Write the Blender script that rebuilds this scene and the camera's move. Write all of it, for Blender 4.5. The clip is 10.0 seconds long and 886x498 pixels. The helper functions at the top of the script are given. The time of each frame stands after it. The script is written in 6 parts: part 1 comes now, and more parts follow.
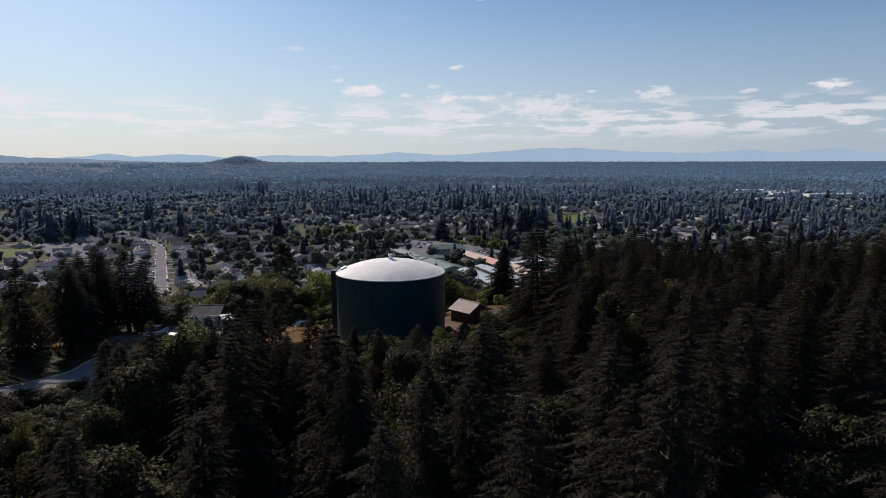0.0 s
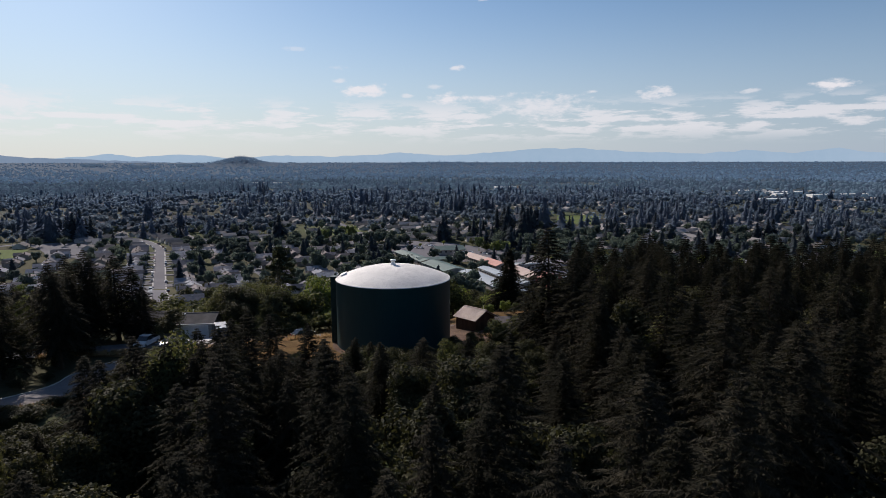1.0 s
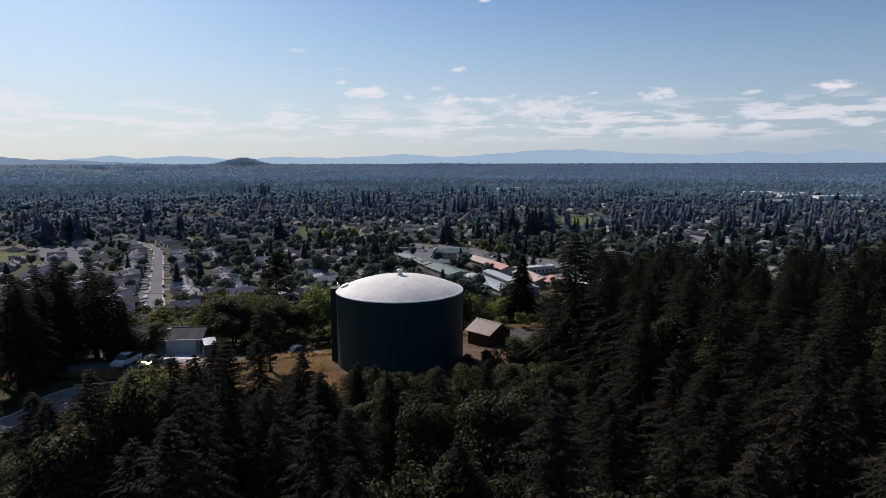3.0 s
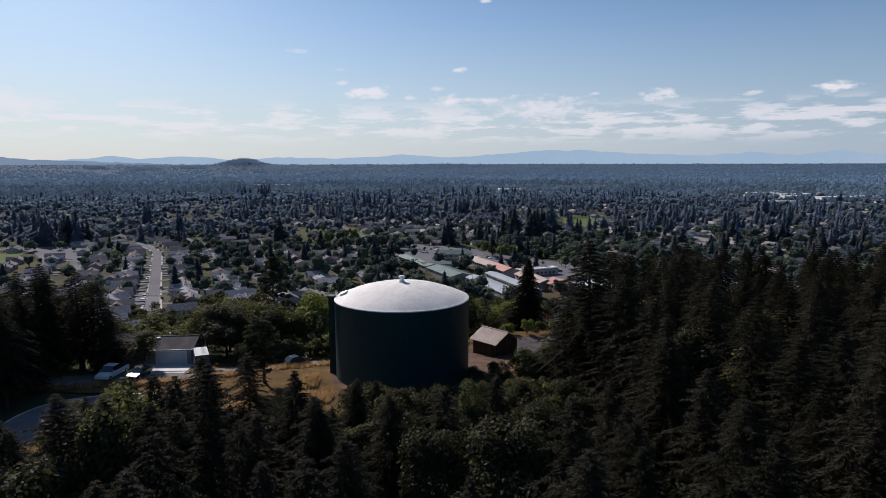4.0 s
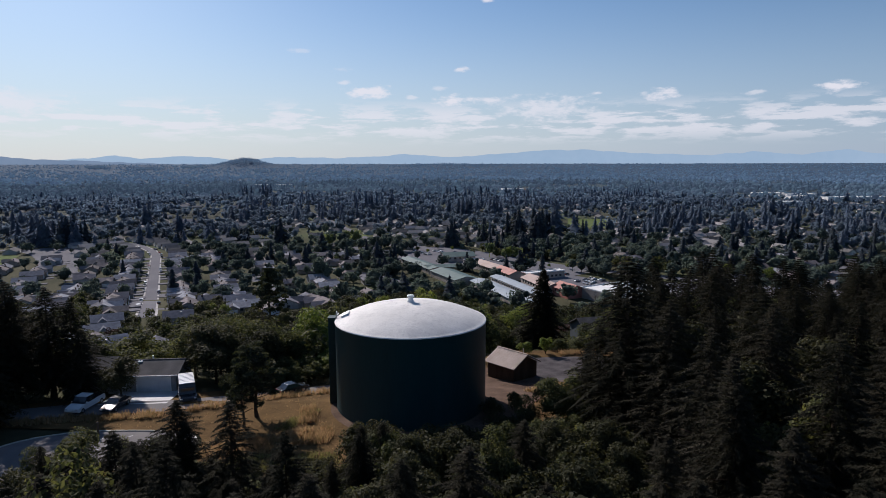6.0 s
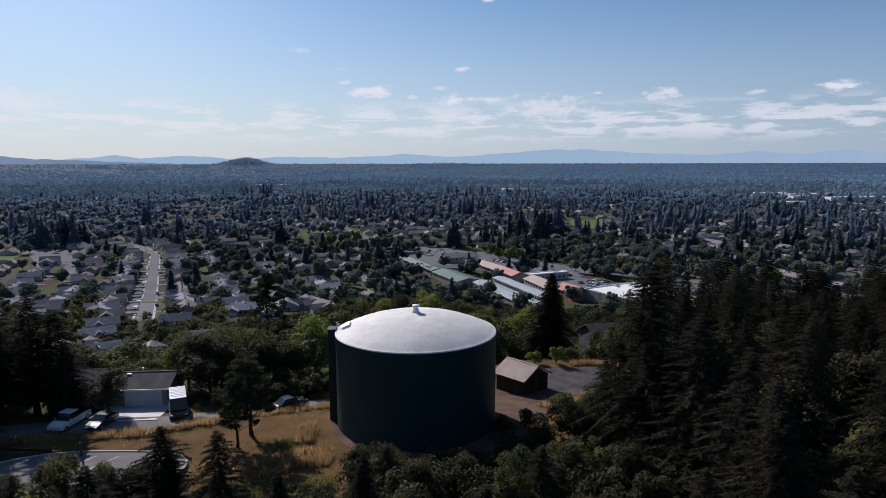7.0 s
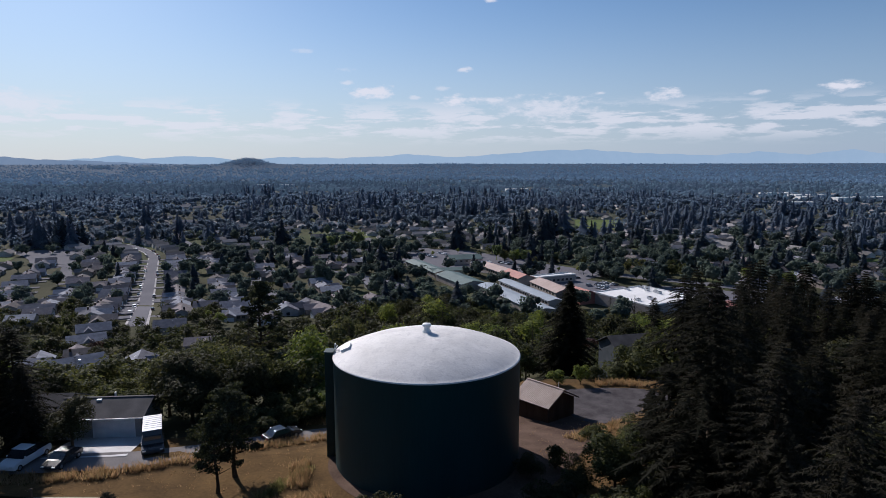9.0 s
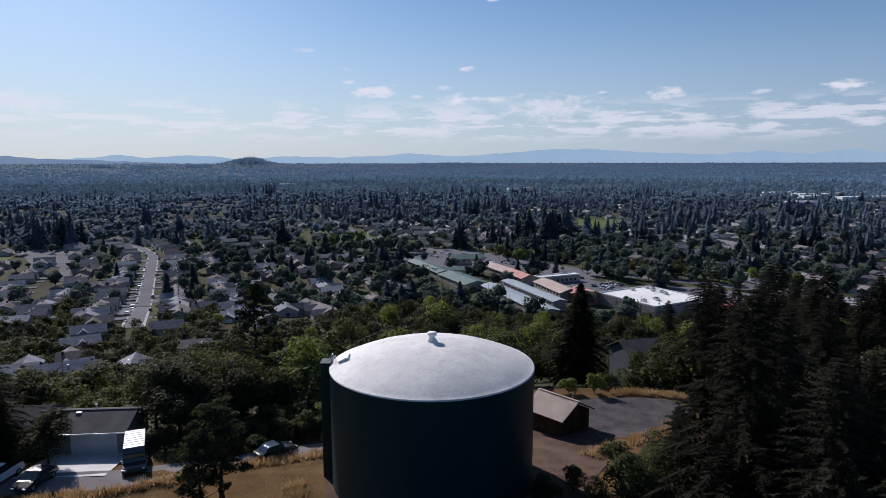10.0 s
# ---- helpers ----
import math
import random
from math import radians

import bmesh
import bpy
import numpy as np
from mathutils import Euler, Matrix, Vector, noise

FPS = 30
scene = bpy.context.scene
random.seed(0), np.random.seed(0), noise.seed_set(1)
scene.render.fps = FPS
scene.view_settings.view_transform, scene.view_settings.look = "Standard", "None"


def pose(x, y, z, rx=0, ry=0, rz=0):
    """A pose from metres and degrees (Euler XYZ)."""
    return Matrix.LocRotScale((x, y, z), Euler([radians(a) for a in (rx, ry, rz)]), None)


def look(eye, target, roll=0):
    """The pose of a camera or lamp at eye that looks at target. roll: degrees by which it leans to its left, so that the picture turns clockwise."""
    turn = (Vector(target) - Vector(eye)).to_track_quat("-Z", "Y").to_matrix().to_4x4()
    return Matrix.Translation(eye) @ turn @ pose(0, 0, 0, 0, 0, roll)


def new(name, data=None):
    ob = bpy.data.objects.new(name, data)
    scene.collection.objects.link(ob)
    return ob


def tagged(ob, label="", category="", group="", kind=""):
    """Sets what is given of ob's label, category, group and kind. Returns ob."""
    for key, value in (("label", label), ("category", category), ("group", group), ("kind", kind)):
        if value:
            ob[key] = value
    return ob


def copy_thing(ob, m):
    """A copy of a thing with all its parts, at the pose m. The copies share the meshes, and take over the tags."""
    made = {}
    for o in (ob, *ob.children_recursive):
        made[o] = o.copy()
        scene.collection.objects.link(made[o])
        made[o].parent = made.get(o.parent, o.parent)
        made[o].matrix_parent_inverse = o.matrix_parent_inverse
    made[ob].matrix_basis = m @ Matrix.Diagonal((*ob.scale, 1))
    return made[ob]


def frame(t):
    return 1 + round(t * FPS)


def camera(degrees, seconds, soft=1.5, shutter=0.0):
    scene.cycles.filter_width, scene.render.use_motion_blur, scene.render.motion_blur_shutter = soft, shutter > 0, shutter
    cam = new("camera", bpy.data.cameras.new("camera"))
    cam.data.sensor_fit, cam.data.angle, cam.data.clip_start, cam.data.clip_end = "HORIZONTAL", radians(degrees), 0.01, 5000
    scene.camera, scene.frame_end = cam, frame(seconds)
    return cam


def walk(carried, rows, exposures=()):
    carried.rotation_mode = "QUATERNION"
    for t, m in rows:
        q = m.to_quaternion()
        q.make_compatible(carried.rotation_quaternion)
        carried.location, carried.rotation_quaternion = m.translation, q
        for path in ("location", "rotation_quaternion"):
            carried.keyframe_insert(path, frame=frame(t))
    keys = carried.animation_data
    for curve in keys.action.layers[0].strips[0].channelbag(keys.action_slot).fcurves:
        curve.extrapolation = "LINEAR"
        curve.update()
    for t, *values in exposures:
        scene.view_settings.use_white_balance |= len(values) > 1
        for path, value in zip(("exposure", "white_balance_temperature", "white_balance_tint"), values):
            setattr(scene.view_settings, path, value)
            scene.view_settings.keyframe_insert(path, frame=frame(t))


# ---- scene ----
cam = camera(69.3, 10.0, soft=0.75)
PATH = [
    (0, (8.848, -117.073, 32.02), (8.862, -115.092, 31.744), -0.1),
    (0.5, (8.533, -114.126, 32.018), (8.545, -112.145, 31.744), -0.0),
    (1, (8.143, -111.196, 32.055), (8.154, -109.215, 31.78), -0.1),
    (1.5, (7.775, -108.516, 31.859), (7.784, -106.535, 31.586), -0.1),
    (2, (7.485, -105.736, 31.782), (7.492, -103.754, 31.511), -0.0),
    (2.5, (6.946, -102.85, 31.664), (6.953, -100.869, 31.393), -0.1),
    (4, (6.029, -94.383, 31.623), (6.032, -92.401, 31.354), -0.1),
    (4.5, (5.59, -91.611, 31.729), (5.591, -89.629, 31.459), -0.1),
    (5, (5.182, -89.053, 32.03), (5.183, -87.071, 31.759), -0.1),
    (5.5, (4.836, -86.326, 32.207), (4.835, -84.344, 31.937), -0.1),
    (7, (3.606, -78.299, 32.529), (3.601, -76.318, 32.258), -0.1),
    (7.5, (3.26, -75.579, 32.463), (3.253, -73.597, 32.194), -0.1),
    (8, (2.911, -72.699, 32.395), (2.903, -70.717, 32.123), -0.2),
    (8.5, (2.451, -69.942, 32.217), (2.441, -67.96, 31.946), -0.1),
    (9, (2.172, -67.114, 32.016), (2.16, -65.132, 31.746), -0.1),
    (9.5, (1.789, -64.279, 31.742), (1.776, -62.298, 31.473), -0.0),
    (10, (1.613, -61.367, 31.466), (1.596, -59.386, 31.194), -0.1),
]
walk(cam, [(t, look(e, a, r)) for t, e, a, r in PATH], [(0.0, 0.20, 6500, 16), (5.0, 0.16, 6250, 17), (10.0, 0.10, 5950, 17)])

# ---- world, sun ----
SUN_AZ, SUN_EL = 34.0, 32.0          # degrees left of north (+y), degrees above the horizon
world = bpy.data.worlds.new("World")
scene.world = world
world.use_nodes = True
wn = world.node_tree.nodes
wl = world.node_tree.links
background = wn["Background"]
background.inputs[1].default_value = 0.071
sky = wn.new("ShaderNodeTexSky")
sky.sky_type = 'NISHITA'
sky.sun_disc = False
sky.sun_elevation = radians(SUN_EL)
sky.sun_rotation = radians(-SUN_AZ)
sky.air_density, sky.dust_density, sky.ozone_density = 0.92, 0.42, 2.5


def w_math(op, a, b=None, c=None):
    n = wn.new("ShaderNodeMath")
    n.operation = op
    for i, v in enumerate((a, b, c)):
        if v is None:
            continue
        if isinstance(v, (int, float)):
            n.inputs[i].default_value = v
        else:
            wl.new(v, n.inputs[i])
    return n.outputs[0]


def w_range(value, a, b, c, d):
    n = wn.new("ShaderNodeMapRange")
    n.interpolation_type = 'SMOOTHSTEP'
    for i, v in enumerate((a, b, c, d)):
        n.inputs[i + 1].default_value = v
    wl.new(value, n.inputs[0])
    return n.outputs[0]


w_co = wn.new("ShaderNodeTexCoord").outputs["Generated"]
w_split = wn.new("ShaderNodeSeparateXYZ")
wl.new(w_co, w_split.inputs[0])


def w_noise(scale, stretch, detail=6.0, rough=0.6):
    m = wn.new("ShaderNodeMapping")
    m.inputs["Scale"].default_value = stretch
    wl.new(w_co, m.inputs[0])
    n = wn.new("ShaderNodeTexNoise")
    n.inputs["Scale"].default_value = scale
    n.inputs["Detail"].default_value = detail
    n.inputs["Roughness"].default_value = rough
    wl.new(m.outputs[0], n.inputs["Vector"])
    return n.outputs["Fac"]


# low bank of streaky cloud all round the horizon, and a few small puffs above it
streaks = w_range(w_noise(4.2, (3.4, 3.4, 19.0), 9.0, 0.6), 0.455, 0.58, 0.0, 1.0)
band = w_math('MULTIPLY', w_range(w_split.outputs[2], 0.02, 0.05, 0.0, 1.0), w_range(w_split.outputs[2], 0.066, 0.098, 1.0, 0.0))
clouds = w_math('MULTIPLY', w_math('MULTIPLY', streaks, band), 0.68)
puff_noise = w_noise(16.0, (3.0, 3.0, 7.0), 8.0, 0.6)
PUFFS = [(-0.2113, 0.9641, 0.161, .018, .35), (-0.1537, 0.9787, 0.1363, .02, .3), (-0.1114, 0.9883, 0.1043, .047, .95),
         (-0.1487, 0.9819, 0.1169, .016, .6), (0.0256, 0.9902, 0.1376, .02, .8), (0.0129, 0.9958, 0.0905, .05, .95),
         (0.0731, 0.9931, 0.0918, .036, .8), (-0.0044, 0.994, 0.1097, .018, .5), (0.0636, 0.9706, 0.2319, .014, .9),
         (0.2265, 0.9689, 0.1, .014, .7), (0.3127, 0.945, 0.0958, .044, .9), (0.4268, 0.8995, 0.0933, .02, .6),
         (0.5115, 0.8538, 0.097, .038, 1.0), (-0.0475, 0.9942, 0.0964, .016, .6), (-0.55, 0.8337, 0.0747, .09, .7),
         (0.1498, 0.9855, 0.0793, .1, .75)]
for px, py, pz, wide, dense in PUFFS:
    off = wn.new("ShaderNodeVectorMath")
    off.operation = 'SUBTRACT'
    wl.new(w_co, off.inputs[0])
    off.inputs[1].default_value = (px, py, pz)
    fit_size = wn.new("ShaderNodeVectorMath")
    fit_size.operation = 'MULTIPLY'
    wl.new(off.outputs[0], fit_size.inputs[0])
    fit_size.inputs[1].default_value = (1 / wide, 1 / wide, 3.6 / wide)
    far_off = wn.new("ShaderNodeVectorMath")
    far_off.operation = 'LENGTH'
    wl.new(fit_size.outputs[0], far_off.inputs[0])
    blob = w_range(w_math('MULTIPLY_ADD', puff_noise, 2.2, w_math('SUBTRACT', -0.25, far_off.outputs["Value"])), 0.0, 0.75, 0.0, dense * 0.92)
    clouds = w_math('MAXIMUM', clouds, blob)
# pale summer haze towards the horizon
veil = wn.new("ShaderNodeMix")
veil.data_type = 'RGBA'
wl.new(w_range(w_split.outputs[2], -0.05, 0.26, 0.87, 0.0), veil.inputs["Factor"])
blue = wn.new("ShaderNodeMix")
blue.data_type, blue.blend_type = 'RGBA', 'MULTIPLY'
blue.inputs["Factor"].default_value = 1.0
wl.new(sky.outputs[0], blue.inputs["A"])
blue.inputs["B"].default_value = (0.865, 1.0, 1.04, 1)
wl.new(blue.outputs["Result"], veil.inputs["A"])
sunward = w_math('MULTIPLY_ADD', w_split.outputs[0], -math.sin(radians(SUN_AZ)), w_math('MULTIPLY', w_split.outputs[1], math.cos(radians(SUN_AZ))))
glare = wn.new("ShaderNodeMix")
glare.data_type = 'RGBA'
wl.new(w_range(sunward, 0.25, 1.0, 0.0, 1.0), glare.inputs["Factor"])
glare.inputs["A"].default_value = (4.7, 5.85, 7.2, 1)
glare.inputs["B"].default_value = (6.85, 7.6, 8.05, 1)
wl.new(glare.outputs["Result"], veil.inputs["B"])
mix = wn.new("ShaderNodeMix")
mix.data_type = 'RGBA'
wl.new(clouds, mix.inputs["Factor"])
wl.new(veil.outputs["Result"], mix.inputs["A"])
mix.inputs["B"].default_value = (10.0, 10.0, 10.1, 1)
wl.new(mix.outputs["Result"], background.inputs[0])

sun_data = bpy.data.lights.new("sun", 'SUN')
sun_data.energy = 5.0
sun_data.angle = radians(0.5)
sun_data.color = (1.0, 0.925, 0.82)
sun = new("sun", sun_data)
sa, se = radians(SUN_AZ), radians(SUN_EL)
sun.matrix_basis = look((-60 * math.sin(sa) * math.cos(se), 60 * math.cos(sa) * math.cos(se), 60 * math.sin(se) + 30), (0, 0, 30))

# ---- materials ----


def mat(name, c1, c2, scale=0.5, fine=12.0, rough=0.9, metal=0.0, bump=0.2, vary=0.0, leaf=0.0, stretch=(1, 1, 1), island=0.0, spec=0.3, glow=0.0, tint=(1.25, 1.2, 0.5)):
    m = bpy.data.materials.new(name)
    m.use_nodes = True
    n, l = m.node_tree.nodes, m.node_tree.links
    p = n["Principled BSDF"]
    p.inputs["Roughness"].default_value = rough
    p.inputs["Metallic"].default_value = metal
    p.inputs["Specular IOR Level"].default_value = spec if rough < 0.8 else min(spec, 0.03)
    co = n.new("ShaderNodeTexCoord")
    mp = n.new("ShaderNodeMapping")
    mp.inputs["Scale"].default_value = stretch
    l.new(co.outputs["Object"], mp.inputs[0])
    big, small = n.new("ShaderNodeTexNoise"), n.new("ShaderNodeTexNoise")
    for t, s, d in ((big, scale, 4), (small, fine, 3)):
        t.inputs["Scale"].default_value = s
        t.inputs["Detail"].default_value = d
        l.new(mp.outputs[0], t.inputs["Vector"])
    add = n.new("ShaderNodeMath")
    add.operation = 'MULTIPLY_ADD'
    l.new(small.outputs["Fac"], add.inputs[0])
    add.inputs[1].default_value = 0.45
    l.new(big.outputs["Fac"], add.inputs[2])
    ramp = n.new("ShaderNodeMapRange")
    ramp.inputs[1].default_value, ramp.inputs[2].default_value = 0.45, 1.0
    l.new(add.outputs[0], ramp.inputs[0])
    mx = n.new("ShaderNodeMix")
    mx.data_type = 'RGBA'
    l.new(ramp.outputs[0], mx.inputs["Factor"])
    mx.inputs["A"].default_value = (*c1, 1)
    mx.inputs["B"].default_value = (*c2, 1)
    colour = mx.outputs["Result"]
    for amount, node, out in ((vary, "ShaderNodeObjectInfo", "Random"), (island, "ShaderNodeNewGeometry", "Random Per Island")):
        if amount:
            src = n.new(node)
            r = n.new("ShaderNodeMapRange")
            r.inputs[3].default_value, r.inputs[4].default_value = 1 - amount, 1 + amount
            l.new(src.outputs[out], r.inputs[0])
            hsv = n.new("ShaderNodeHueSaturation")
            l.new(r.outputs[0], hsv.inputs["Value"])
            r2 = n.new("ShaderNodeMapRange")
            r2.inputs[3].default_value, r2.inputs[4].default_value = 0.5 + 0.06 * amount, 0.5 - 0.06 * amount
            l.new(src.outputs[out], r2.inputs[0])
            l.new(r2.outputs[0], hsv.inputs["Hue"])
            l.new(colour, hsv.inputs["Color"])
            colour = hsv.outputs["Color"]
    l.new(colour, p.inputs["Base Color"])
    if bump:
        b = n.new("ShaderNodeBump")
        b.inputs["Strength"].default_value = bump
        b.inputs["Distance"].default_value = 0.05
        l.new(small.outputs["Fac"], b.inputs["Height"])
        l.new(b.outputs[0], p.inputs["Normal"])
    if leaf:
        tr = n.new("ShaderNodeBsdfTranslucent")
        warm = n.new("ShaderNodeMix")
        warm.data_type, warm.blend_type = 'RGBA', 'MULTIPLY'
        warm.inputs["Factor"].default_value = 1.0
        l.new(colour, warm.inputs["A"])
        warm.inputs["B"].default_value = (*tint, 1)
        l.new(warm.outputs["Result"], tr.inputs["Color"])
        ms = n.new("ShaderNodeMixShader")
        ms.inputs[0].default_value = leaf
        l.new(p.outputs[0], ms.inputs[1])
        l.new(tr.outputs[0], ms.inputs[2])
        l.new(ms.outputs[0], n["Material Output"].inputs["Surface"])
    # glow: own colour emitted, standing in for haze on distant woods and hills
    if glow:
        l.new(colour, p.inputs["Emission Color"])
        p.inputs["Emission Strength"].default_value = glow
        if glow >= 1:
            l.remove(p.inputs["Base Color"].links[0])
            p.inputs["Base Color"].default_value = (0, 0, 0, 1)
    return m


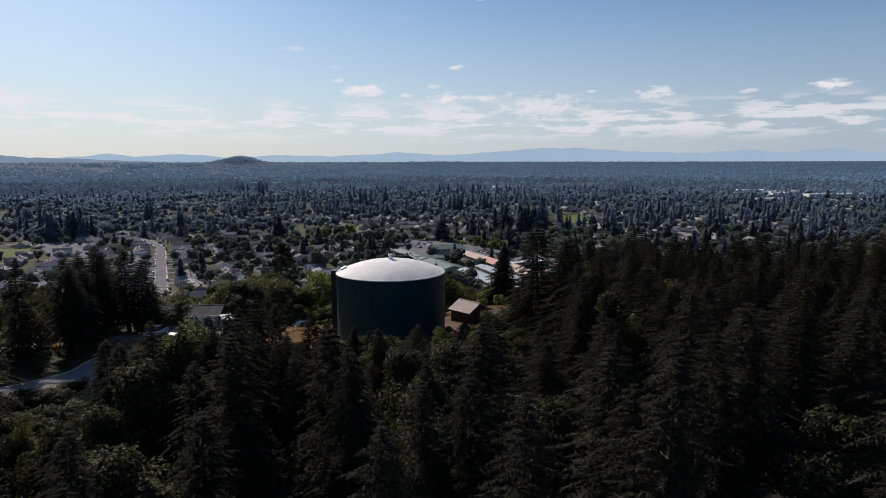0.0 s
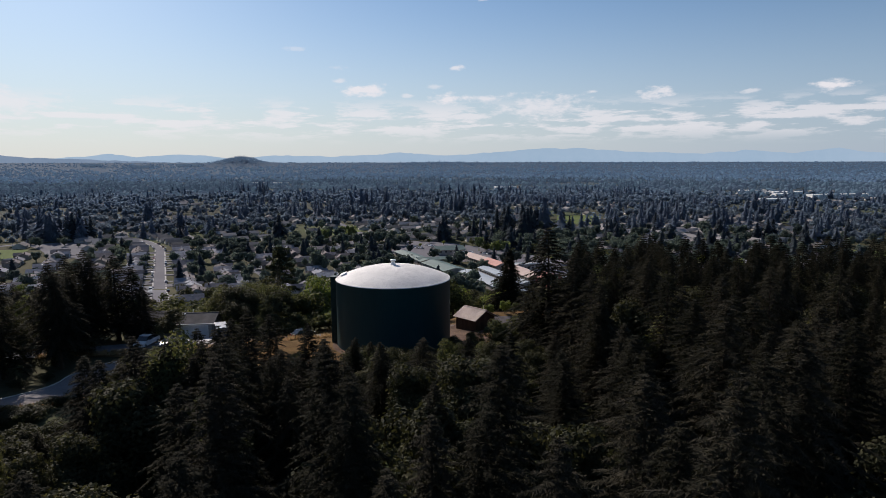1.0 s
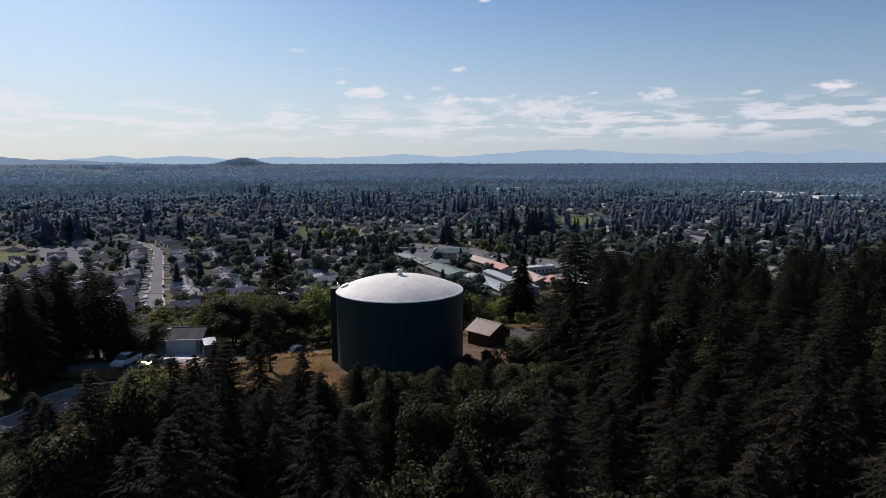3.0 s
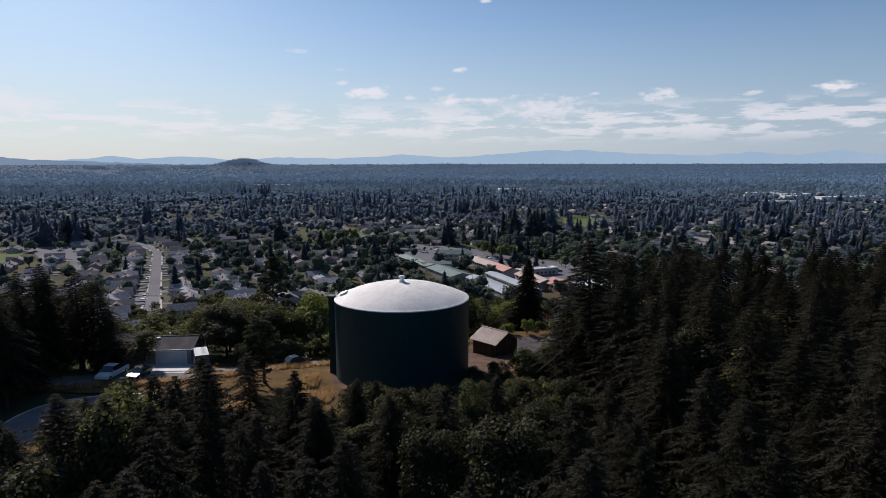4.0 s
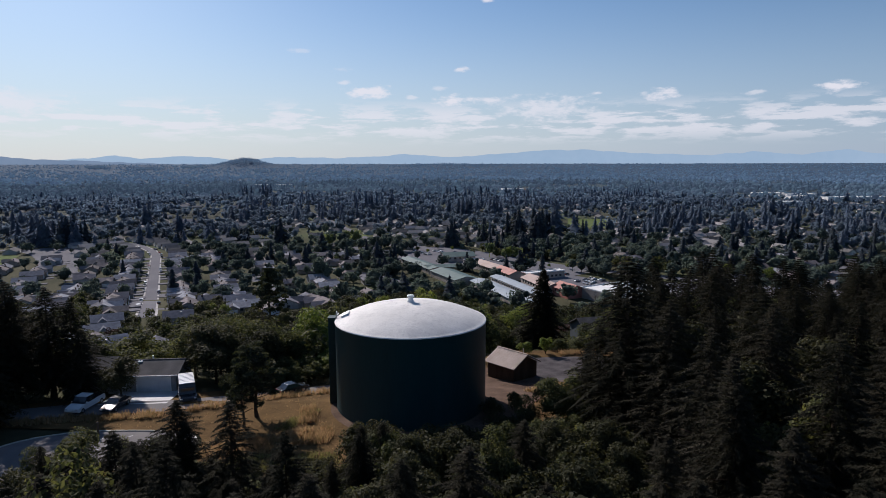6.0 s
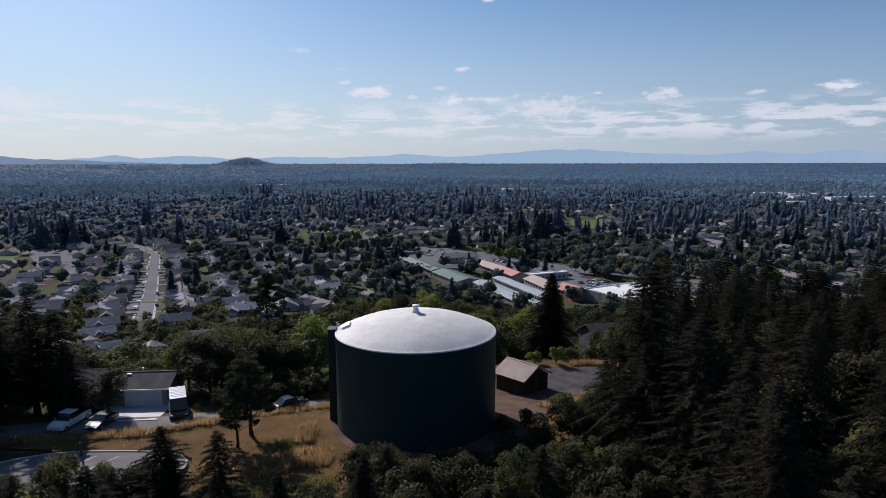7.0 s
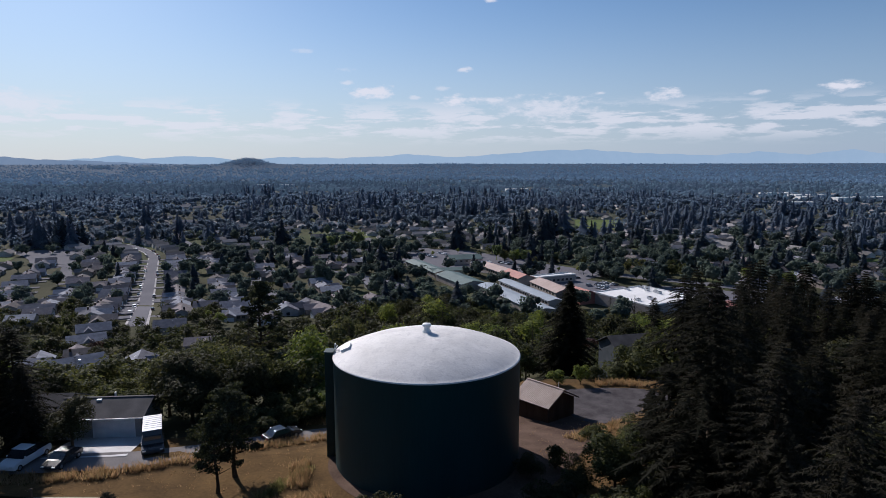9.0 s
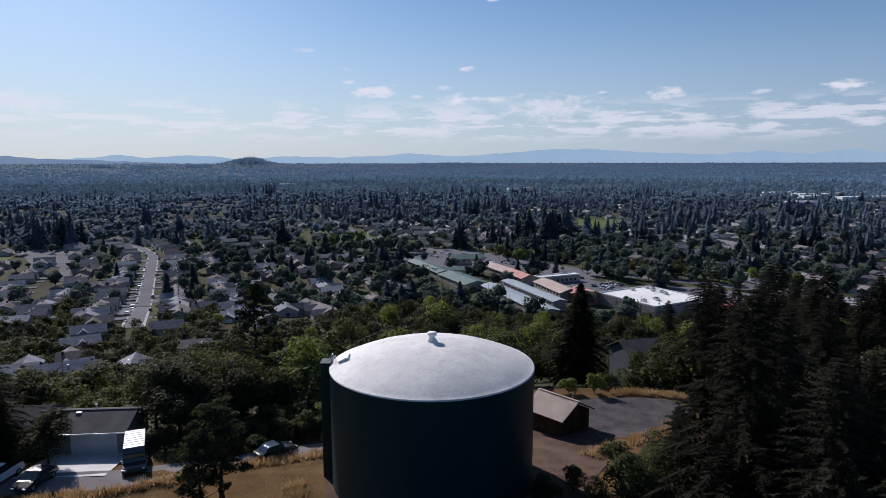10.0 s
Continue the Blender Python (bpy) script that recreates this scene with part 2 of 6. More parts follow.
M = {
    "needles": mat("fir needles", (0.0165, 0.0165, 0.0125), (0.038, 0.036, 0.0245), 0.3, 3, 0.85, vary=0.35, bump=0, leaf=0.22, island=0.4),
    "pine": mat("pine needles", (0.031, 0.036, 0.026), (0.072, 0.078, 0.05), 0.3, 3, 0.8, vary=0.2, bump=0, leaf=0.25, island=0.35),
    "leaves": mat("broad leaves", (0.046, 0.053, 0.028), (0.098, 0.108, 0.05), 0.3, 3, 0.65, vary=0.3, bump=0, leaf=0.48, island=0.4, spec=0.06, tint=(1.2, 1.15, 0.65)),
    "lime": mat("bright young leaves", (0.1, 0.13, 0.035), (0.165, 0.2, 0.06), 0.3, 3, 0.6, vary=0.2, bump=0, leaf=0.45, island=0.3, spec=0.06, tint=(1.2, 1.15, 0.6)),
    "dark_leaves": mat("dark broad leaves", (0.0286, 0.0306, 0.0182), (0.065, 0.0663, 0.0351), 0.3, 3, 0.7, vary=0.2, bump=0, leaf=0.3, island=0.35, spec=0.06, tint=(1.2, 1.15, 0.7)),
    "plum": mat("plum leaves", (0.03, 0.016, 0.018), (0.06, 0.03, 0.03), 0.3, 3, 0.6, vary=0.2, bump=0, leaf=0.3, island=0.3, spec=0.06),
    "bark": mat("bark", (0.03, 0.022, 0.016), (0.09, 0.07, 0.05), 3, 14, 0.95, bump=0.6, stretch=(1, 1, 0.2)),
    # valley to horizon trees: haze put into base colours, bluer and paler with distance
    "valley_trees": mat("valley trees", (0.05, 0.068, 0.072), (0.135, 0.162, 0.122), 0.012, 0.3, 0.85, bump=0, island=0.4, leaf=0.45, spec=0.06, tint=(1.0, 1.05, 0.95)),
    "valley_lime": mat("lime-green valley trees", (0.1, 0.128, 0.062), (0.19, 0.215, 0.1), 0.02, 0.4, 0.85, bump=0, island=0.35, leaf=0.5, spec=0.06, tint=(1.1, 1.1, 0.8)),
    "valley_firs": mat("haze-tinted valley firs", (0.028, 0.036, 0.048), (0.055, 0.066, 0.076), 0.012, 0.3, 0.9, bump=0, island=0.3, leaf=0.2),
    "plain_trees": mat("haze-tinted trees of the plain", (0.08, 0.108, 0.145), (0.165, 0.203, 0.236), 0.009, 0.3, 0.9, bump=0, island=0.2, leaf=0.6, tint=(1.0, 1.02, 1.05)),
    "plain_firs": mat("haze-tinted firs of the plain", (0.082, 0.108, 0.152), (0.138, 0.17, 0.212), 0.009, 0.3, 0.9, bump=0, island=0.16, leaf=0.5, tint=(1.0, 1.02, 1.1)),
    "outer_plain_trees": mat("haze-tinted trees of the outer plain", (0.1, 0.14, 0.2), (0.18, 0.236, 0.29), 0.006, 0.3, 0.9, bump=0, island=0.22, leaf=0.65, tint=(1.0, 1.02, 1.05)),
    "outer_plain_firs": mat("haze-tinted firs of the outer plain", (0.112, 0.152, 0.214), (0.175, 0.222, 0.28), 0.006, 0.3, 0.9, bump=0, island=0.2, leaf=0.6, tint=(1.0, 1.02, 1.1)),
    # these woods also glow, adding haze light that trees don't give off
    "far_trees": mat("far woods glowing haze blue", (0.034, 0.053, 0.077), (0.058, 0.085, 0.112), 0.003, 0.1, 0.95, bump=0, island=0.2, spec=0.0, glow=0.72),
    "far_firs": mat("far fir woods glowing haze blue", (0.027, 0.043, 0.065), (0.042, 0.064, 0.088), 0.003, 0.1, 0.95, bump=0, island=0.2, spec=0.0, glow=0.72),
    "horizon_trees": mat("woods on the horizon glowing haze blue", (0.042, 0.071, 0.109), (0.06, 0.094, 0.136), 0.002, 0.1, 0.95, bump=0, island=0.14, spec=0.0, glow=0.95),
    "horizon_firs": mat("fir woods on the horizon glowing haze blue", (0.038, 0.064, 0.098), (0.053, 0.082, 0.12), 0.002, 0.1, 0.95, bump=0, island=0.14, spec=0.0, glow=0.95),
    "ground": None,
    "dry_grass": mat("dry grass blades", (0.24, 0.165, 0.09), (0.44, 0.33, 0.19), 0.4, 6, 0.9, bump=0, island=0.35, leaf=0.45, tint=(1.1, 1.0, 0.85)),
    "weeds": mat("green weeds", (0.13, 0.13, 0.055), (0.27, 0.255, 0.12), 0.4, 6, 0.9, bump=0, island=0.35, leaf=0.35, tint=(1.1, 1.05, 0.8)),
    "lawn": mat("mown dry lawn", (0.058, 0.037, 0.019), (0.165, 0.103, 0.045), 0.22, 3.5, 0.98, bump=0.6),
    "dirt": mat("bare dirt", (0.055, 0.036, 0.028), (0.15, 0.103, 0.078), 0.35, 5, 0.98, bump=0.6),
    "gravel": mat("gravel", (0.042, 0.038, 0.041), (0.11, 0.1, 0.102), 0.5, 6, 0.95, bump=0.7),
    "asphalt": mat("worn asphalt", (0.14, 0.13, 0.13), (0.22, 0.205, 0.2), 0.3, 12, 0.92, bump=0.3),
    "sidewalk": mat("sidewalk concrete", (0.3, 0.29, 0.29), (0.46, 0.44, 0.43), 0.05, 0.8, 0.95, bump=0),
    "far_houses": mat("grey far roofs", (0.12, 0.115, 0.12), (0.24, 0.23, 0.225), 0.02, 0.3, 0.95, bump=0, island=0.5),
    "far_walls": mat("pale far walls", (0.3, 0.29, 0.27), (0.5, 0.48, 0.45), 0.02, 0.3, 0.95, bump=0, island=0.4),
    "street": mat("valley streets", (0.115, 0.113, 0.127), (0.165, 0.163, 0.178), 0.03, 0.8, 0.95, bump=0),
    "concrete": mat("concrete", (0.5, 0.49, 0.49), (0.66, 0.65, 0.64), 0.4, 10, 0.85, bump=0.2),
    "kerb": mat("painted kerb", (0.38, 0.36, 0.31), (0.55, 0.52, 0.46), 0.8, 9, 0.85, bump=0.2),
    "paint_line": mat("road paint", (0.6, 0.6, 0.58), (0.78, 0.78, 0.76), 2, 16, 0.8, bump=0.1),
    "tank_green": mat("tank green paint", (0.008, 0.041, 0.047), (0.014, 0.06, 0.066), 0.3, 5, 0.55, bump=0.03, stretch=(1, 1, 0.12), spec=0.25),
    "dark_green": mat("dark green steel", (0.008, 0.026, 0.024), (0.014, 0.04, 0.036), 1, 9, 0.5, bump=0.05),
    "tank_white": None,
    "white_metal": mat("white painted metal", (0.62, 0.64, 0.64), (0.78, 0.79, 0.78), 1.5, 12, 0.5, bump=0.05),
    "rail": mat("galvanised rail", (0.45, 0.46, 0.47), (0.6, 0.61, 0.62), 3, 20, 0.45, metal=0.7, bump=0.05),
    "shed_roof": mat("ribbed tan roof metal", (0.31, 0.225, 0.185), (0.42, 0.315, 0.265), 0.6, 7, 0.55, bump=0.05),
    "shed_wall": mat("dark brown siding", (0.045, 0.03, 0.022), (0.085, 0.058, 0.042), 1, 9, 0.85, bump=0.3, stretch=(1, 1, 0.2)),
    "trim": mat("brown trim", (0.06, 0.04, 0.03), (0.1, 0.07, 0.055), 1, 9, 0.7),
    "shingle_dark": mat("dark grey shingles", (0.07, 0.068, 0.07), (0.13, 0.125, 0.126), 0.5, 9, 0.95, bump=0.5),
    "shingle": mat("grey asphalt shingles", (0.135, 0.137, 0.158), (0.25, 0.251, 0.277), 0.5, 9, 0.95, bump=0.5, vary=0.5),
    "shingle_brown": mat("brown shingles", (0.14, 0.125, 0.125), (0.23, 0.205, 0.2), 0.5, 9, 0.95, bump=0.5, vary=0.35),
    "siding": mat("pale siding", (0.25, 0.245, 0.245), (0.37, 0.36, 0.355), 0.6, 6, 0.85, vary=0.3),
    "siding_blue": mat("blue-grey siding", (0.06, 0.07, 0.078), (0.09, 0.1, 0.11), 0.6, 6, 0.85),
    "siding_tan": mat("tan siding", (0.19, 0.165, 0.145), (0.3, 0.26, 0.225), 0.6, 6, 0.85, vary=0.3),
    "door_white": mat("white garage door", (0.55, 0.56, 0.58), (0.68, 0.69, 0.7), 1, 9, 0.6, bump=0.05),
    "glass": mat("window glass", (0.02, 0.025, 0.03), (0.03, 0.035, 0.04), 1, 5, 0.06, bump=0, spec=0.8),
    "roof_red": mat("red roof metal", (0.3, 0.11, 0.085), (0.44, 0.19, 0.15), 0.15, 1.5, 0.6, bump=0.1),
    "roof_beige": mat("beige pink roof", (0.29, 0.21, 0.18), (0.42, 0.32, 0.28), 0.15, 1.5, 0.7, bump=0.1),
    "roof_green": mat("weathered green roof", (0.045, 0.085, 0.08), (0.085, 0.135, 0.125), 0.15, 1.5, 0.6, bump=0.1),
    "roof_blue": mat("pale blue roof metal", (0.25, 0.285, 0.32), (0.36, 0.4, 0.43), 0.15, 1.5, 0.5, bump=0.1),
    "roof_white": mat("white roof membrane", (0.62, 0.62, 0.6), (0.8, 0.79, 0.77), 0.1, 1.2, 0.8, bump=0.1),
    "wall_beige": mat("store wall", (0.26, 0.23, 0.21), (0.38, 0.34, 0.31), 0.2, 2, 0.9),
    "field": mat("sports field grass", (0.075, 0.105, 0.035), (0.125, 0.15, 0.06), 0.02, 0.4, 0.95, bump=0),
    "car_white": mat("white car paint", (0.7, 0.7, 0.7), (0.78, 0.78, 0.78), 1, 9, 0.25, bump=0, spec=0.5),
    "car_dark": mat("dark car paint", (0.02, 0.022, 0.026), (0.035, 0.037, 0.042), 1, 9, 0.2, bump=0, spec=0.6),
    "car_silver": mat("silver car paint", (0.36, 0.37, 0.39), (0.42, 0.43, 0.45), 1, 9, 0.25, metal=0.5, bump=0),
    "car_red": mat("red car paint", (0.2, 0.03, 0.025), (0.26, 0.04, 0.03), 1, 9, 0.25, bump=0, spec=0.5),
    "tyre": mat("tyre rubber", (0.015, 0.015, 0.015), (0.03, 0.03, 0.03), 2, 20, 0.9),
    "lamp_red": mat("tail lamp", (0.3, 0.01, 0.01), (0.4, 0.02, 0.02), 2, 20, 0.3, bump=0),
    "lamp_clear": mat("head lamp", (0.6, 0.6, 0.6), (0.75, 0.75, 0.75), 2, 20, 0.2, bump=0),
    "pole": mat("weathered wood", (0.06, 0.045, 0.035), (0.12, 0.095, 0.075), 2, 14, 0.9),
    # haze put into the hills' colour, which is emitted and takes no sunlight
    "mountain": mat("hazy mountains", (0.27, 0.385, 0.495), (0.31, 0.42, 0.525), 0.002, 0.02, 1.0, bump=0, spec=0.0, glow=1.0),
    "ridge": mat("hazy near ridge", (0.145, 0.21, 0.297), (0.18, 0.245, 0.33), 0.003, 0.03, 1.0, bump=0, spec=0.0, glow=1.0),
}


def ground_material():
    m = mat("ground", (0.035, 0.038, 0.022), (0.085, 0.08, 0.05), 0.02, 0.6, 0.98, bump=0.3)
    n, l = m.node_tree.nodes, m.node_tree.links
    p = n["Principled BSDF"]
    base = p.inputs["Base Color"].links[0].from_socket
    co = n.new("ShaderNodeTexCoord")
    t = n.new("ShaderNodeTexNoise")
    t.inputs["Scale"].default_value = 0.006
    t.inputs["Detail"].default_value = 5
    l.new(co.outputs["Object"], t.inputs["Vector"])
    r = n.new("ShaderNodeMapRange")
    r.inputs[1].default_value, r.inputs[2].default_value = 0.5, 0.66
    l.new(t.outputs["Fac"], r.inputs[0])
    mx = n.new("ShaderNodeMix")
    mx.data_type = 'RGBA'
    l.new(r.outputs[0], mx.inputs["Factor"])
    l.new(base, mx.inputs["A"])
    mx.inputs["B"].default_value = (0.07, 0.085, 0.04, 1)
    # haze put into the ground colour: blended to blue from 700 to 3200 m
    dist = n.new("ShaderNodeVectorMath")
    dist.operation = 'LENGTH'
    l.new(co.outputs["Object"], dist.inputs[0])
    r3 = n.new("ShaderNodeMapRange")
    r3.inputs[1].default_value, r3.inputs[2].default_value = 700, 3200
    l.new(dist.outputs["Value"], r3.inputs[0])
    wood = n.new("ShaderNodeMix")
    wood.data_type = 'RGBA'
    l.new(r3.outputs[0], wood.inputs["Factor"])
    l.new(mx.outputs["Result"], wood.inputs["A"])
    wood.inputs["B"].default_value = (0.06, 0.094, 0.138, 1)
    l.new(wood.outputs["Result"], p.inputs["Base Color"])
    return m


def dome_material():
    m = mat("white roof coating", (0.56, 0.545, 0.52), (0.74, 0.72, 0.69), 0.35, 4, 0.75, bump=0.4)
    n, l = m.node_tree.nodes, m.node_tree.links
    p = n["Principled BSDF"]
    base = p.inputs["Base Color"].links[0].from_socket
    co = n.new("ShaderNodeTexCoord")
    t = n.new("ShaderNodeTexNoise")
    t.inputs["Scale"].default_value = 1.1
    t.inputs["Detail"].default_value = 8
    t.inputs["Roughness"].default_value = 0.7
    t.inputs["Distortion"].default_value = 1.2
    l.new(co.outputs["Object"], t.inputs["Vector"])
    r = n.new("ShaderNodeMapRange")
    r.inputs[1].default_value, r.inputs[2].default_value = 0.49, 0.66
    r.inputs[4].default_value = 0.5
    l.new(t.outputs["Fac"], r.inputs[0])
    mx = n.new("ShaderNodeMix")
    mx.data_type = 'RGBA'
    l.new(r.outputs[0], mx.inputs["Factor"])
    l.new(base, mx.inputs["A"])
    mx.inputs["B"].default_value = (0.43, 0.42, 0.42, 1)
    l.new(mx.outputs["Result"], p.inputs["Base Color"])
    return m


M["ground"] = ground_material()
M["tank_white"] = dome_material()

# ---- mesh helpers ----


def part(name, bm, material, parent=None, label="", smooth=False):
    me = bpy.data.meshes.new(name)
    bm.to_mesh(me)
    bm.free()
    me.materials.append(M[material] if isinstance(material, str) else material)
    if smooth:
        me.polygons.foreach_set("use_smooth", [True] * len(me.polygons))
    ob = new(name, me)
    ob.parent = parent
    return tagged(ob, label)


def raw(name, verts, faces, material, parent=None, label=""):
    """A mesh from arrays; faces is one array of equal-sided faces."""
    me = bpy.data.meshes.new(name)
    v = np.asarray(verts, np.float32)
    f = np.asarray(faces, np.int32)
    k = f.shape[1]
    me.vertices.add(len(v))
    me.vertices.foreach_set("co", v.ravel())
    me.loops.add(f.size)
    me.loops.foreach_set("vertex_index", f.ravel())
    me.polygons.add(len(f))
    me.polygons.foreach_set("loop_start", np.arange(0, f.size, k, dtype=np.int32))
    me.update(calc_edges=True)
    me.materials.append(M[material])
    ob = new(name, me)
    ob.parent = parent
    return tagged(ob, label)


def thing(name, label, category, m=None, group=""):
    e = new(name)
    e.empty_display_size = 0.5
    tagged(e, label, category, group)
    if m is not None:
        e.matrix_basis = m
    return e


def box(bm, x0, y0, z0, x1, y1, z1, bevel=0.0):
    geo = bmesh.ops.create_cube(bm, size=1.0)["verts"]
    for v in geo:
        v.co = Vector((x0 + (v.co.x + 0.5) * (x1 - x0), y0 + (v.co.y + 0.5) * (y1 - y0), z0 + (v.co.z + 0.5) * (z1 - z0)))
    if bevel:
        edges = list({e for v in geo for e in v.link_edges})
        bmesh.ops.bevel(bm, geom=edges, offset=bevel, segments=2, affect='EDGES', profile=0.6)
    return geo


def boxed(x0, y0, z0, x1, y1, z1, bevel=0.0):
    bm = bmesh.new()
    box(bm, x0, y0, z0, x1, y1, z1, bevel)
    return bm


def tube(bm, a, b, r1, r2, sides=8):
    a, b = Vector(a), Vector(b)
    geo = bmesh.ops.create_cone(bm, cap_ends=True, segments=sides, radius1=r1, radius2=r2, depth=(b - a).length)["verts"]
    m = Matrix.Translation((a + b) / 2) @ (b - a).to_track_quat('Z', 'Y').to_matrix().to_4x4()
    for v in geo:
        v.co = m @ v.co


def prism(bm, outline, z0, z1):
    """A slab with the given outline (x, y) from z0 to z1."""
    low = [bm.verts.new((x, y, z0)) for x, y in outline]
    high = [bm.verts.new((x, y, z1)) for x, y in outline]
    n = len(outline)
    bm.faces.new(high)
    bm.faces.new(low[::-1])
    for i in range(n):
        bm.faces.new((low[i], low[(i + 1) % n], high[(i + 1) % n], high[i]))
    bmesh.ops.recalc_face_normals(bm, faces=bm.faces)


def lathe(bm, profile, sides=64):
    rings = []
    for r, z in profile:
        rings.append([bm.verts.new((r * math.cos(2 * math.pi * i / sides), r * math.sin(2 * math.pi * i / sides), z)) for i in range(sides)])
    for a, b in zip(rings, rings[1:]):
        for i in range(sides):
            bm.faces.new((a[i], a[(i + 1) % sides], b[(i + 1) % sides], b[i]))
    return rings


# ---- ground ----


def ground_z(x, y):
    x, y = np.asarray(x, float), np.asarray(y, float)
    z = np.interp(y, [-900, -200, 0, 12, 30, 60, 100, 140, 190, 250, 285, 330], [-30, 0, 0, -1.6, -4.5, -13, -26, -31, -34, -43, -48.5, -50])
    yard = np.clip((x - 8) / 6, 0, 1) * np.clip((42 - x) / 6, 0, 1) * np.clip((35 - y) / 5, 0, 1) * (y > 0)
    z = z * (1 - yard) + np.maximum(z, -1.9) * yard
    low = np.minimum(z, np.interp(y, [140, 190, 225, 330], [-31, -42, -49.2, -50]))
    east = np.clip(x / 40, 0, 1)
    z = np.where(y > 140, z * (1 - east) + low * east, z)
    r = np.hypot(x, y)
    z = z + np.interp(r, [2000, 2500, 3000, 3500, 4000, 4400, 4700, 6000], [0, 0, 4, 14, 31, 48, 64, 66])
    z = z + 44 * np.exp(-((x + 1316) / 115) ** 2 - ((y - 4280) / 200) ** 2) + 15 * np.exp(-((x + 1440) / 95) ** 2 - ((y - 4280) / 200) ** 2)
    z = z + 12 * np.exp(-((x - 25) / 200) ** 2 - ((y - 4420) / 200) ** 2)
    return z


def gz(x, y):
    return float(ground_z(x, y))


gx = np.concatenate([np.arange(-5000, -700, 140), np.arange(-700, -120, 20), np.arange(-120, 121, 3), np.arange(140, 701, 20), np.arange(840, 5001, 140)])
gy = np.concatenate([np.arange(-800, -140, 40), np.arange(-140, 100, 3), np.arange(100, 700, 12), np.arange(700, 5001, 100)])
GX, GY = np.meshgrid(gx, gy)
GZ = ground_z(GX, GY)
near = (np.abs(GX) < 120) & (GY < 90)
GZ = GZ + np.where(near, 0.12 * np.sin(GX * 0.7 + GY * 0.3) * np.sin(GY * 0.45) - 0.12, 0)
nx, ny = len(gx), len(gy)
idx = np.arange(nx * ny).reshape(ny, nx)
quads = np.stack([idx[:-1, :-1], idx[:-1, 1:], idx[1:, 1:], idx[1:, :-1]], -1).reshape(-1, 4)
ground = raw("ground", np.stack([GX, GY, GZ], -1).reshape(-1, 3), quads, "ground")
tagged(ground, "hillside and wide valley floor of grass and soil, with painted haze far off", "ground", kind="structure")


def patch(name, outline, material, label, category, lift=0.06, step=3.0, kind="structure"):
    """A sheet laid over the ground inside the outline."""
    xs, ys = [p[0] for p in outline], [p[1] for p in outline]
    bm = bmesh.new()
    vs = [bm.verts.new((x, y, 0)) for x, y in outline]
    bm.faces.new(vs)
    for axis, lo, hi in ((0, min(xs), max(xs)), (1, min(ys), max(ys))):
        k = int((hi - lo) / step)
        for i in range(1, k):
            co, no = [0, 0, 0], [0, 0, 0]
            co[axis], no[axis] = lo + (hi - lo) * i / k, 1
            bmesh.ops.bisect_plane(bm, geom=bm.verts[:] + bm.edges[:] + bm.faces[:], plane_co=co, plane_no=no)
    for v in bm.verts:
        v.co.z = gz(v.co.x, v.co.y) + lift
    bmesh.ops.recalc_face_normals(bm, faces=bm.faces)
    if sum(f.normal.z for f in bm.faces) < 0:
        bmesh.ops.reverse_faces(bm, faces=bm.faces)
    ob = part(name, bm, material)
    return tagged(ob, label, category, kind=kind)


def ribbon(name, line, width, material, label, category, lift=0.08, thick=0.0, parent=None, step=6.0):
    """A strip of that width along a line of (x, y), draped over the ground."""
    pts = []
    for (x0, y0), (x1, y1) in zip(line, line[1:]):
        k = max(1, int(math.hypot(x1 - x0, y1 - y0) / step))
        pts += [(x0 + (x1 - x0) * i / k, y0 + (y1 - y0) * i / k) for i in range(k)]
    pts.append(line[-1])
    bm = bmesh.new()
    rows = []
    for i, (x, y) in enumerate(pts):
        a, b = pts[max(i - 1, 0)], pts[min(i + 1, len(pts) - 1)]
        d = Vector((b[0] - a[0], b[1] - a[1])).normalized()
        nrm = Vector((-d.y, d.x)) * width / 2
        row = []
        for s in (-1, 1):
            px, py = x + nrm.x * s, y + nrm.y * s
            row.append(bm.verts.new((px, py, gz(px, py) + lift)))
        if thick:
            for s in (1, -1):
                px, py = x + nrm.x * s, y + nrm.y * s
                row.append(bm.verts.new((px, py, gz(px, py) + lift - thick)))
        rows.append(row)
    for a, b in zip(rows, rows[1:]):
        n = len(a)
        for j in range(n if thick else 1):
            bm.faces.new((a[j], b[j], b[(j + 1) % n], a[(j + 1) % n]))
    bmesh.ops.recalc_face_normals(bm, faces=bm.faces)
    if not thick and sum(f.normal.z for f in bm.faces) < 0:
        bmesh.ops.reverse_faces(bm, faces=bm.faces)
    ob = part(name, bm, material, parent)
    return tagged(ob, label, category, kind="structure" if parent is None else "")


def rounded(line, passes=2):
    """Corners cut again and again, the ends kept."""
    for _ in range(passes):
        out = [line[0]]
        for (ax, ay), (bx, by) in zip(line, line[1:]):
            out += [(0.75 * ax + 0.25 * bx, 0.75 * ay + 0.25 * by), (0.25 * ax + 0.75 * bx, 0.25 * ay + 0.75 * by)]
        line = out + [line[-1]]
    return line


def loop(line):
    return rounded([*line, line[0]])[1:-1]


# ---- hill top: yard, paving ----
patch("lawn", loop([(-62, -7.5), (-40, -9.4), (-28, -9.4), (-24, -11), (-23.4, -16), (-20, -22), (-6, -20.5), (0, -15), (12, -14), (24, -6), (34, 4), (36, 26), (24, 31), (8, 28), (-10, 20),
               (-30, 4), (-62, -3)]), "lawn", "dry mown brown and golden grass round the tank", "lawn", 0.05)
